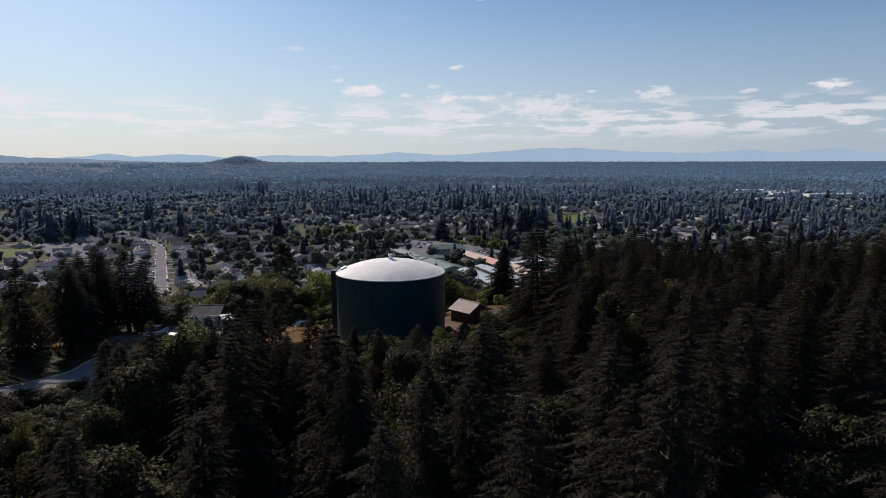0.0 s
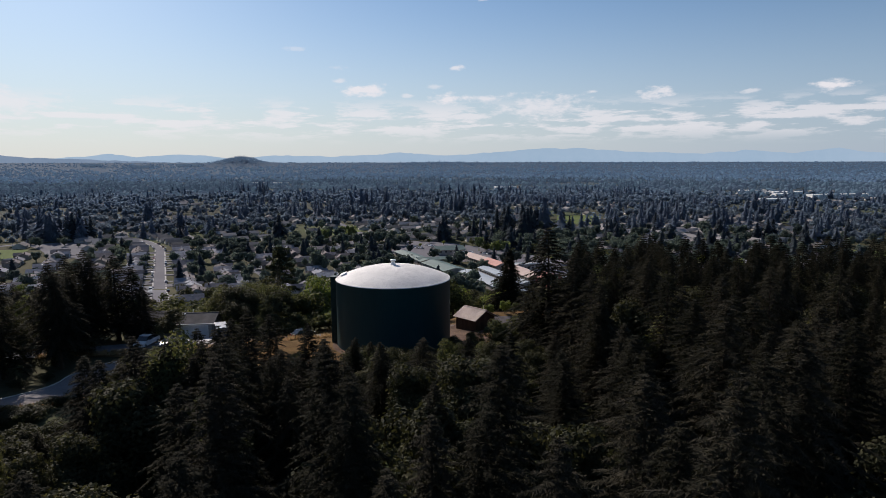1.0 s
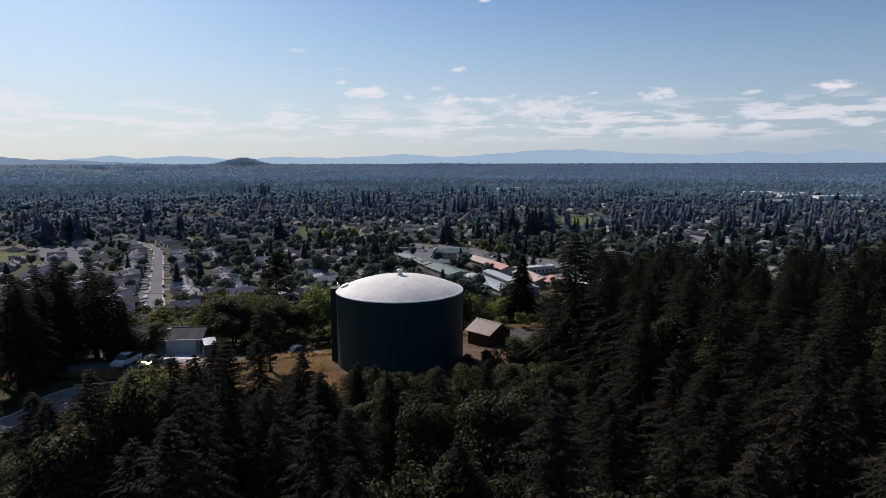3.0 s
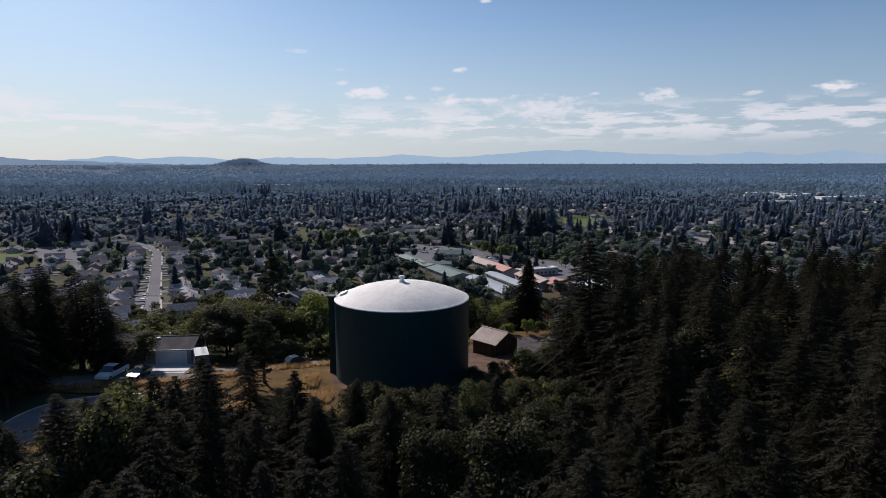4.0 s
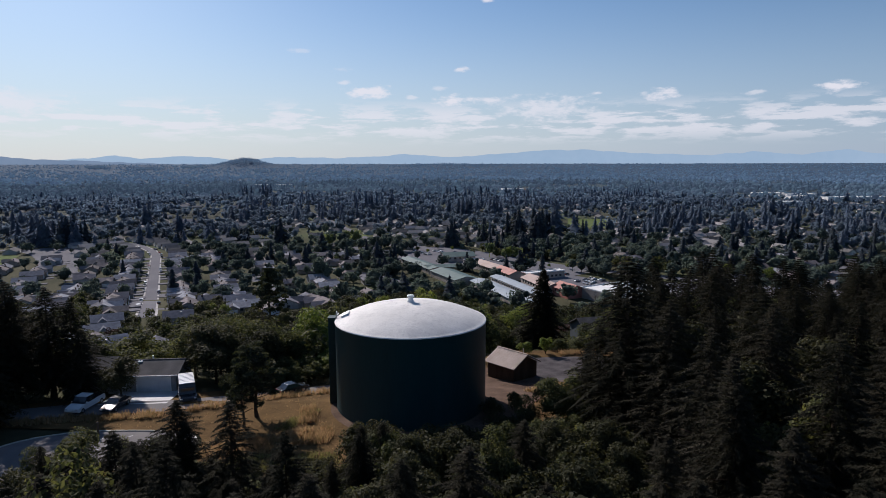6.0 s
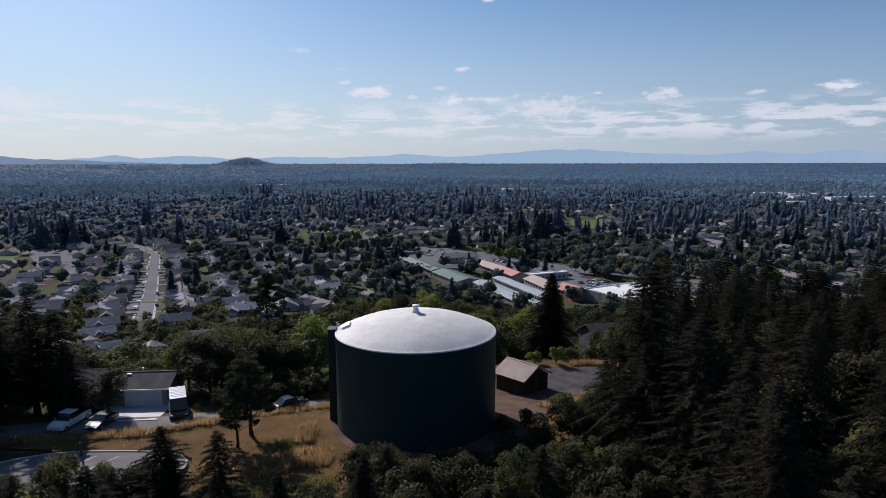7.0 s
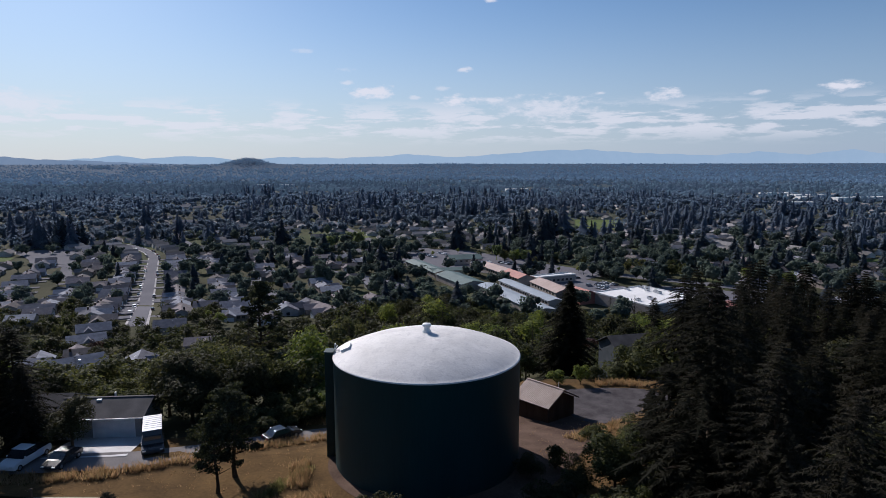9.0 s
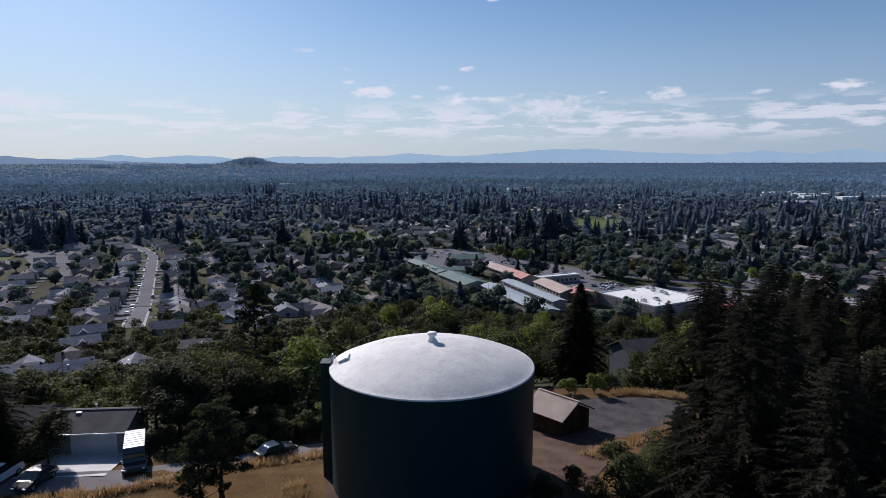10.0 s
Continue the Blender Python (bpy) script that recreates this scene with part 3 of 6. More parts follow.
patch("dirt_apron", loop([(-10.6, 1), (-10.6, -3.5), (-8.6, -7.4), (-5.5, -10.5), (0, -13), (8, -12), (13, -7), (18, 2), (22, 10), (20, 20), (10, 22), (-6, 16), (-11.5, 8)]), "dirt",
      "bare brown dirt apron round the tank footing", "dirt", 0.1)
patch("gravel_yard", loop([(13, 21), (19, 15.5), (21, 11), (27, 13.5), (33, 18), (35, 22.5), (32, 25.5), (26, 26), (19, 25)]), "gravel", "grey gravel yard beside the shed", "gravel", 0.15)
kerb_near = [(-82, -62), (-60, -44), (-51, -34.2), (-46, -29.4), (-40, -25.8), (-36, -23.3), (-32, -20.6), (-27, -18), (-24.7, -15.6), (-24.1, -13.4), (-25, -11.2), (-27.8, -9.9), (-34, -9.7),
             (-40, -10), (-46, -13), (-47.6, -18), (-47, -22.4), (-50, -26.8), (-60, -36.5), (-86, -57)]
kerb_near = rounded(kerb_near)
patch("pavement", kerb_near, "asphalt", "worn grey asphalt parking lot and lane", "pavement", 0.12)
ribbon("kerb", kerb_near, 0.17, "kerb", "pale painted concrete kerb round the parking lot", "kerb", 0.23, 0.3, step=1.5)
for i, x in enumerate((-32.6, -35.2)):
    ob = ribbon("stall_line", [(x, -11.0), (x - 1.6, -13.8), (x - 2.3, -15.0)], 0.09, "paint_line", "white painted parking stall line on asphalt", "marking", 0.135)
ribbon("lane", [(-80, -16), (-58, -7), (-45, -3.2), (-32, -1.6), (-24, 1.6), (-17, 5.6), (-9, 9.2), (0, 14), (10, 21)], 4.2, "asphalt", "narrow worn asphalt lane behind the tank", "road", 0.14, step=2.5)
patch("driveway", [(-42, -1.6), (-33, -0.9), (-33.6, 6.6), (-42, 5.8)], "concrete", "pale concrete driveway before the garage", "driveway", 0.17)

# ---- water tank ----
R, RIM = 10.0, 11.55


def water_tank():
    t = thing("water_tank", "large round dark green steel water tank with a white domed roof", "water tank")
    bm = bmesh.new()
    lathe(bm, [(R, -0.6), (R, RIM - 0.12), (R + 0.03, RIM - 0.1), (R + 0.03, RIM - 0.02), (R - 0.05, RIM)], 160)
    part("wall", bm, "tank_green", t, "dark green painted steel shell", True)
    bm = bmesh.new()
    rise, flat = 2.25, 9.95
    rad = (flat * flat + rise * rise) / (2 * rise)
    prof = [(R + 0.06, RIM - 0.05), (R + 0.05, RIM + 0.06)]
    prof += [(flat * (1 - i / 24), RIM + 0.08 + math.sqrt(rad * rad - (flat * (1 - i / 24)) ** 2) - (rad - rise)) for i in range(24)]
    prof.append((0.02, RIM + 0.08 + rise))
    lathe(bm, prof, 160)
    for v in bm.verts:
        v.co.z += 0.035 * noise.noise(v.co * 0.55) * min(1, max(0, (R - math.hypot(v.co.x, v.co.y)) / 1.5))
    part("dome", bm, "tank_white", t, "white coated dome with grey stains", True)
    top = RIM + 0.08 + rise
    bm = bmesh.new()
    lathe(bm, [(0.5, top - 0.12), (0.48, top + 0.1), (0.34, top + 0.25), (0.32, top + 0.62)], 24)
    v = part("vent", bm, "white_metal", t, "white roof vent", True)
    bm = bmesh.new()
    lathe(bm, [(0.02, top + 0.6), (0.44, top + 0.62), (0.48, top + 0.72), (0.48, top + 0.86), (0.4, top + 0.92), (0.02, top + 0.95)], 24)
    part("cap", bm, "white_metal", v, "", True)

    def on_dome(x, y):
        rr = math.hypot(x, y)
        return RIM + 0.08 + math.sqrt(rad * rad - rr * rr) - (rad - rise)
    # lapped seams of the roof coating running down from the vent
    for ang in (-18, 158):
        bm = bmesh.new()
        prev = None
        for i in range(22):
            rr = 0.7 + 8.9 * i / 21
            a = radians(ang) + 0.03 * math.sin(i * 0.9)
            p, q = [], 0.035
            for s in (-1, 1):
                x, y = rr * math.cos(a) - s * q * math.sin(a), rr * math.sin(a) + s * q * math.cos(a)
                p.append(bm.verts.new((x, y, on_dome(x, y) + 0.05)))
            if prev:
                bm.faces.new((prev[0], p[0], p[1], prev[1]))
            prev = p
        bmesh.ops.recalc_face_normals(bm, faces=bm.faces)
        part("seam", bm, "tank_white", t)
    # roof hatch and guard hoop by the ladder
    hx, hy = -8.6, -0.5
    h = part("hatch", boxed(-0.5, -0.85, -0.15, 0.5, 0.85, 0.22, 0.04), "white_metal", t, "white roof hatch")
    h.matrix_basis = pose(hx, hy, on_dome(hx, hy) - 0.05, 0, -24, 3)
    part("lid", boxed(-0.56, -0.9, 0.225, 0.56, 0.9, 0.29, 0.02), "white_metal", h)
    bm = bmesh.new()
    pts = [Vector((-9.9 - 0.0, 0.1 + 0.42 * math.cos(a), RIM + 0.5 + 0.55 * math.sin(a))) for a in np.linspace(-0.6, math.pi + 0.6, 13)]
    for a, b in zip(pts, pts[1:]):
        tube(bm, a, b, 0.04, 0.04, 6)
    part("guard_hoop", bm, "rail", t, "galvanised hoop above the ladder")
    bm = bmesh.new()
    for yy in (-0.6, 0.8):
        tube(bm, (-9.75, yy, RIM - 0.05), (-9.75, yy, RIM + 0.65), 0.03, 0.03, 6)
    tube(bm, (-9.75, -0.6, RIM + 0.64), (-9.75, 0.8, RIM + 0.64), 0.03, 0.03, 6)
    part("railing", bm, "rail", t)
    # ladder enclosure: a tall dark green box on the flank
    bm = boxed(-10.95, -0.75, -0.6, -10.0, 0.75, RIM + 0.25, 0.05)
    enc = part("ladder_enclosure", bm, "dark_green", t, "tall dark green ladder enclosure")
    part("enclosure_cap", boxed(-11.02, -0.82, RIM + 0.25, -9.98, 0.82, RIM + 0.31, 0.01), "dark_green", enc)
    part("enclosure_door", boxed(-10.8, -0.8, 0.1, -10.15, -0.752, 2.1, 0.01), "dark_green", enc)
    bm = bmesh.new()
    lathe(bm, [(R - 0.1, 0.06), (R + 0.32, 0.06), (R + 0.35, 0.0), (R + 0.35, -0.9)], 96)
    part("footing", bm, "dirt", t, "dusty concrete ring footing")
    return t


water_tank()

# ---- shed ----


def shed():
    m = pose(15.4, 15.9, -1.85, 0, 0, 133)          # local x runs along the ridge
    t = thing("shed", "small dark brown gabled shed with a ribbed tan metal roof", "shed", m)
    L, W, H, P = 5.4, 5.6, 2.5, 1.65                 # length, width, eave height, roof rise
    bm = bmesh.new()
    vs = {}
    for sx in (-1, 1):
        vs[sx] = [bm.verts.new((sx * L / 2, y, z)) for y, z in ((-W / 2, -0.4), (W / 2, -0.4), (W / 2, H), (0, H + P * W / (W + 1.0)), (-W / 2, H))]
    bm.faces.new(vs[1])
    bm.faces.new(vs[-1][::-1])
    for i in range(5):
        j = (i + 1) % 5
        bm.faces.new((vs[-1][i], vs[-1][j], vs[1][j], vs[1][i]))
    bmesh.ops.recalc_face_normals(bm, faces=bm.faces)
    wall = part("wall", bm, "shed_wall", t, "dark brown board siding")
    # boards on the gable ends and the long sides
    for k in range(14):
        y = -W / 2 + 0.2 + k * (W - 0.4) / 13
        topz = H + P * (1 - abs(y) / (W / 2)) * 0.8 - 0.12
        for sx in (-1, 1):
            part("batten", boxed(sx * (L / 2) - 0.02, y - 0.03, -0.3, sx * (L / 2) + 0.03, y + 0.03, topz), "shed_wall", wall)
    half = W / 2 + 0.5
    for s in (-1, 1):
        bm = bmesh.new()
        n, x0, x1 = 26, -L / 2 - 0.45, L / 2 + 0.45
        prev = None
        for i in range(n * 4 + 1):
            x = x0 + (x1 - x0) * i / (n * 4)
            lift = 0.035 if i % 4 == 1 else 0.0
            row = []
            for f in (0.0, 1.0):
                row.append(bm.verts.new((x, s * half * f, H + P - P * f + 0.06 + lift - 0.05 * f)))
            for f in (1.0, 0.0):
                row.append(bm.verts.new((x, s * half * f, H + P - P * f - 0.05 * f)))
            if prev:
                for j in range(4):
                    bm.faces.new((prev[j], row[j], row[(j + 1) % 4], prev[(j + 1) % 4]))
            else:
                bm.faces.new(row)
            prev = row
        bm.faces.new(prev[::-1])
        bmesh.ops.recalc_face_normals(bm, faces=bm.faces)
        part("roof_panel", bm, "shed_roof", t, "ribbed tan roof metal")
    part("ridge_cap", boxed(-L / 2 - 0.46, -0.16, H + P + 0.06, L / 2 + 0.46, 0.16, H + P + 0.13, 0.02), "shed_roof", t)
    for sx in (-1, 1):
        for s in (-1, 1):
            bm = bmesh.new()
            x = sx * (L / 2 + 0.44)
            a = [bm.verts.new((x + dx, s * yy, zz)) for dx in (-0.02, 0.04) for yy, zz in ((0, H + P + 0.02), (half, H - 0.03), (half, H - 0.2), (0, H + P - 0.16))]
            for f in ((0, 1, 2, 3), (4, 7, 6, 5), (0, 4, 5, 1), (1, 5, 6, 2), (2, 6, 7, 3), (3, 7, 4, 0)):
                bm.faces.new([a[q] for q in f])
            bmesh.ops.recalc_face_normals(bm, faces=bm.faces)
            part("barge_board", bm, "trim", t)
    bm = bmesh.new()
    tube(bm, (-L / 2 + 0.8, -0.4, H + P - 0.2), (-L / 2 + 0.8, -0.4, H + P + 0.75), 0.04, 0.04, 8)
    part("vent_pipe", bm, "rail", t)
    return t


shed()

# ---- house with garage ----


def gable_house(t, L, W, H, P, over, wall_mat, roof_mat, x0=0.0, y0=0.0, roof_label=""):
    """Walls and a gable roof with its ridge along local x, centred on (x0, y0)."""
    bm = bmesh.new()
    ends = {}
    for sx in (-1, 1):
        ends[sx] = [bm.verts.new((x0 + sx * L / 2, y0 + y, z)) for y, z in ((-W / 2, -0.8), (W / 2, -0.8), (W / 2, H), (0, H + P * W / (W + 2 * over)), (-W / 2, H))]
    bm.faces.new(ends[1])
    bm.faces.new(ends[-1][::-1])
    for i in range(5):
        j = (i + 1) % 5
        bm.faces.new((ends[-1][i], ends[-1][j], ends[1][j], ends[1][i]))
    bmesh.ops.recalc_face_normals(bm, faces=bm.faces)
    wall = part("wall", bm, wall_mat, t)
    half = W / 2 + over
    roof = None
    for s in (-1, 1):
        bm = bmesh.new()
        a = []
        for x in (x0 - L / 2 - over, x0 + L / 2 + over):
            a += [bm.verts.new((x, y0 + s * yy, zz)) for yy, zz in ((0, H + P + 0.1), (half, H + 0.02), (half, H - 0.14), (0, H + P - 0.06))]
        for f in ((0, 1, 2, 3), (4, 7, 6, 5), (0, 4, 5, 1), (1, 5, 6, 2), (2, 6, 7, 3), (3, 7, 4, 0)):
            bm.faces.new([a[q] for q in f])
        bmesh.ops.recalc_face_normals(bm, faces=bm.faces)
        roof = part("roof_slope", bm, roof_mat, t, roof_label)
    return wall, roof


def hill_house():
    t = thing("house", "grey shingled single-storey house with a wide white garage door", "house", pose(-39.6, 9.2, -0.75, 0, 0, 5))
    wall, roof = gable_house(t, 9.6, 6.4, 2.75, 1.15, 0.6, "siding", "shingle_dark", 0.0, -0.5, "dark grey asphalt shingles")
    part("ridge_cap", boxed(-5.4, -0.65, 3.98, 5.4, -0.35, 4.05, 0.02), "shingle_dark", t)
    door = part("garage_door", boxed(-0.6, -3.78, 0.0, 4.0, -3.71, 2.2, 0.01), "door_white", t, "white panelled garage door")
    for r in range(4):
        for c in range(8):
            x, z = -0.5 + c * 0.56, 0.08 + r * 0.54
            part("panel", boxed(x, -3.8, z, x + 0.46, -3.782, z + 0.42, 0.006), "door_white", door)
    for x0, x1, z0, z1 in ((-0.75, -0.6, 0, 2.35), (4.0, 4.15, 0, 2.35), (-0.6, 4.0, 2.2, 2.35)):
        part("door_frame", boxed(x0, -3.8, z0, x1, -3.712, z1), "white_metal", t)
    w = part("window", boxed(-4.0, -3.76, 0.95, -2.2, -3.71, 2.1), "glass", t, "dark window")
    for b in ((-4.08, 0.88, -2.12, 0.95), (-4.08, 2.1, -2.12, 2.17), (-4.08, 0.95, -4.0, 2.1), (-2.2, 0.95, -2.12, 2.1)):
        part("window_frame", boxed(b[0], -3.79, b[1], b[2], -3.712, b[3]), "white_metal", w)
    part("gutter", boxed(-5.4, -4.42, 2.6, 5.4, -4.3, 2.74, 0.02), "white_metal", t)
    bm = bmesh.new()
    tube(bm, (0.4, 0.3, 3.5), (0.4, 0.3, 4.35), 0.12, 0.12, 10)
    part("roof_pipe", bm, "white_metal", t)
    part("skylight", boxed(-1.3, -1.2, 3.66, -0.7, -0.8, 3.95, 0.03), "white_metal", t, "small white skylight")
    # lower wing behind, with its own darker roof
    gable_house(t, 6.5, 6.5, 2.5, 1.5, 0.5, "siding", "shingle_dark", -8.6, 1.2)
    part("side_panel", boxed(4.86, -3.2, 0, 4.95, 3.2, 2.5), "siding", t)
    return t


hill_house()


def wheel(parent, x, y, r=0.34, w=0.22):
    bm = bmesh.new()
    tube(bm, (x, y - w / 2, r), (x, y + w / 2, r), r, r, 18)
    wh = part("wheel", bm, "tyre", parent)
    bm = bmesh.new()
    s = 1 if y > 0 else -1
    tube(bm, (x, y + s * (w / 2 - 0.01), r), (x, y + s * (w / 2 + 0.015), r), r * 0.6, r * 0.55, 14)
    part("rim", bm, "car_silver", wh)


def car(paint, m, label, kind="car", group=""):
    """kind: car, suv, pickup, van. Local x points forwards."""
    t = thing("car" if kind in ("car", "suv") else kind.split("_")[0], label, "vehicle", m, group)
    tall = {"car": 1.42, "suv": 1.72, "pickup": 1.8, "van": 2.4}[kind]
    ln = {"car": 4.5, "suv": 4.7, "pickup": 5.5, "van": 6.4}[kind]
    wd = {"car": 1.78, "suv": 1.85, "pickup": 1.95, "van": 2.3}[kind]
    a = ln / 2
    belt = 0.92 if kind == "car" else 1.08
    if kind == "car":
        cab = [(-a + 0.55, belt), (-a + 1.15, tall), (a - 2.1, tall), (a - 1.2, belt)]
    elif kind == "suv":
        cab = [(-a + 0.08, belt), (-a + 0.35, tall), (a - 1.9, tall), (a - 1.15, belt)]
    elif kind == "pickup":
        cab = [(-a + 2.0, belt), (-a + 2.15, tall), (a - 2.0, tall), (a - 1.35, belt)]
    else:
        cab = [(-a + 0.02, belt), (-a + 0.05, tall), (a - 1.7, tall), (a - 1.1, belt)]
    bm = bmesh.new()
    outline = [(-a, 0.45), (-a, belt - 0.12), (-a + 0.12, belt), (a - 1.0, belt), (a - 0.15, belt - 0.2), (a, belt - 0.4), (a, 0.42), (a - 0.2, 0.3), (-a + 0.2, 0.3)]
    lo = [bm.verts.new((x, -wd / 2, z)) for x, z in outline]
    hi = [bm.verts.new((x, wd / 2, z)) for x, z in outline]
    n = len(outline)
    bm.faces.new(lo)
    bm.faces.new(hi[::-1])
    for i in range(n):
        bm.faces.new((lo[i], hi[i], hi[(i + 1) % n], lo[(i + 1) % n]))
    bmesh.ops.recalc_face_normals(bm, faces=bm.faces)
    bmesh.ops.bevel(bm, geom=bm.edges[:], offset=0.06, segments=2, affect='EDGES')
    part("body", bm, paint, t)
    bm = bmesh.new()
    ins = 0.16
    q = []
    for s in (-1, 1):
        q.append([bm.verts.new((x, s * (wd / 2 - (0.04 if z == belt else ins)), z)) for x, z in cab])
    bm.faces.new(q[0])
    bm.faces.new(q[1][::-1])
    for i in range(4):
        bm.faces.new((q[0][i], q[1][i], q[1][(i + 1) % 4], q[0][(i + 1) % 4]))
    bmesh.ops.recalc_face_normals(bm, faces=bm.faces)
    part("cabin", bm, "glass" if kind != "van" else paint, t, "dark glazing" if kind != "van" else "")
    x0, x1 = cab[1][0] - 0.02, cab[2][0] + 0.02
    part("roof", boxed(x0, -wd / 2 + ins - 0.02, tall - 0.02, x1, wd / 2 - ins + 0.02, tall + 0.04, 0.02), paint if kind != "van" else "car_white", t, "" if kind != "van" else "white ribbed roof")
    if kind == "van":
        part("windscreen", boxed(a - 1.55, -wd / 2 + 0.25, belt + 0.35, a - 1.2, wd / 2 - 0.25, tall - 0.5, 0.05), "glass", t, "dark windscreen")
        for k in range(7):
            x = x0 + 0.3 + k * 0.6
            part("roof_rib", boxed(x, -wd / 2 + ins, tall + 0.04, x + 0.08, wd / 2 - ins, tall + 0.075), "car_white", t)
    if kind == "pickup":
        part("cargo_bed", boxed(-a + 0.1, -wd / 2 + 0.12, belt - 0.01, -a + 1.9, wd / 2 - 0.12, belt + 0.03), "tyre", t)
    for x in (-a + 0.85, a - 0.9):
        for y in (-wd / 2 + 0.1, wd / 2 - 0.1):
            wheel(t, x, y)
    for y in (-wd / 2 + 0.28, wd / 2 - 0.28):
        part("headlight", boxed(a - 0.1, y - 0.16, belt - 0.38, a + 0.01, y + 0.16, belt - 0.24), "lamp_clear", t)
        part("tail_lamp", boxed(-a - 0.01, y - 0.14, belt - 0.35, -a + 0.08, y + 0.14, belt - 0.12), "lamp_red", t)
    for s in (-1, 1):
        part("mirror", boxed(cab[3][0] - 0.35, s * (wd / 2 + 0.06) - 0.08, belt + 0.05, cab[3][0] - 0.2, s * (wd / 2 + 0.06) + 0.08, belt + 0.2, 0.02), paint, t)
    return t


def on_ground(x, y, rot, lift=0.17):
    return pose(x, y, gz(x, y) + lift, 0, 0, rot)


car("car_dark", on_ground(-31.5, 2.5, -66), "tall dark van with a white roof beside the garage", "van")
car("car_dark", on_ground(-17.4, 5.2, 42), "dark car parked on the lane verge", "car")
car("car_white", on_ground(-43.0, -2.4, -97), "white pickup truck parked under a small tree", "pickup")
car("car_dark", on_ground(-38.9, -2.6, -95), "dark car parked on the concrete driveway", "car")

# short marker post and dark bollard by the parking lot
t = thing("wooden_post", "dark wooden post on the parking lot edge", "post", pose(-36.8, -10.9, 0.0))
bm = bmesh.new()
tube(bm, (0, 0, -0.3), (0, 0, 1.7), 0.13, 0.12, 10)
part("shaft", bm, "pole", t)
bm = bmesh.new()
tube(bm, (0, 0, 1.7), (0, 0, 1.76), 0.15, 0.1, 10)
part("post_cap", bm, "pole", t)

# ---- trees ----


def tri_fan_branches(rng, h, whorls, per, sprays, spread, first=0.12, droop=0.35, wide=1.0):
    """Needle sprays of a conifer: flat slim triangles along drooping boughs."""
    V = []
    ph = rng.uniform(0, 6.28)
    for k in range(whorls):
        f = k / (whorls - 1)
        z0 = h * (first + (0.985 - first) * f ** 0.92)
        r = spread * ((1 - f) ** 0.66) * (0.62 + 0.38 * min(1.0, f / 0.12)) + 0.02 * h * (1 - f) + 0.12
        for j in range(per):
            az = 2 * math.pi * (j + rng.random() * 0.7) / per + k * 2.4
            L = r * rng.uniform(0.5, 1.2) * (1 + 0.28 * math.sin(az * 2 + ph) * math.cos(f * 7 + ph))
            if rng.random() < 0.06:
                L *= 0.3
            o = np.array([math.cos(az), math.sin(az), 0.0])
            side = np.array([-o[1], o[0], 0.0])
            rise = (0.28 + 0.5 * f) - droop
            n = max(3, int(sprays * (0.55 + 0.45 * L / spread)))
            for i in range(n):
                s = 0.16 + 0.84 * (i + rng.random() * 0.6) / n
                p = o * L * s + np.array([0, 0, z0 + L * (rise * s - droop * s * s)])
                w = (0.155 * L * (1.1 - s) + 0.0135 * h) * wide
                b = 0.1 * w + 0.02
                for sd in (-1, 1):
                    ww = w * rng.uniform(0.7, 1.2)
                    tip = p + side * sd * ww * 0.8 + o * ww * rng.uniform(0.2, 0.9) + np.array([0, 0, -ww * rng.uniform(0.0, 0.75)]) + rng.normal(size=3) * 0.28 * ww
                    lift = np.array([0, 0, rng.uniform(-0.5, 0.5) * b])
                    V += [p - o * b + lift, p + o * b - lift, tip]
            tip = o * L * 1.08 + np.array([0, 0, z0 + L * (rise - droop)])
            mid = o * L * 0.7 + np.array([0, 0, z0 + L * (rise * 0.7 - droop * 0.49)])
            V += [mid - side * 0.03 * L * wide, mid + side * 0.03 * L * wide, tip]
    V = np.array(V)
    return V, np.arange(len(V)).reshape(-1, 3)


def leaf_crown(rng, centre, size, blobs, leaves, leaf, up=0.35, wild=0.55, gather=(0.25, 0.8), lump=(0.28, 0.48)):
    """Leaf quads on the shells of many small clumps, with gaps between."""
    cs, rs = [], []
    for _ in range(blobs):
        d = rng.normal(size=3)
        d /= np.linalg.norm(d)
        q = rng.uniform(*gather)
        cs.append(np.array(centre) + d * np.array(size) * q)
        rs.append(np.array(size) * rng.uniform(*lump))
    cs, rs = np.array(cs), np.array(rs)
    pick = rng.integers(0, blobs, leaves)
    d = rng.normal(size=(leaves, 3))
    d /= np.linalg.norm(d, axis=1, keepdims=True)
    d[:, 2] = np.where(d[:, 2] < -0.35, -d[:, 2], d[:, 2])
    p = cs[pick] + d * rs[pick] * rng.uniform(0.7, 1.1, (leaves, 1))
    nrm = d + rng.normal(size=(leaves, 3)) * wild + np.array([0, 0, up])
    nrm /= np.linalg.norm(nrm, axis=1, keepdims=True)
    a = np.cross(nrm, rng.normal(size=(leaves, 3)))
    a /= np.linalg.norm(a, axis=1, keepdims=True)
    b = np.cross(nrm, a)
    s = leaf * rng.uniform(0.6, 1.3, (leaves, 1))
    V = np.stack([p - a * s, p + b * s * 0.55, p + a * s, p - b * s * 0.55], 1).reshape(-1, 3)
    return V, np.arange(len(V)).reshape(-1, 4), cs


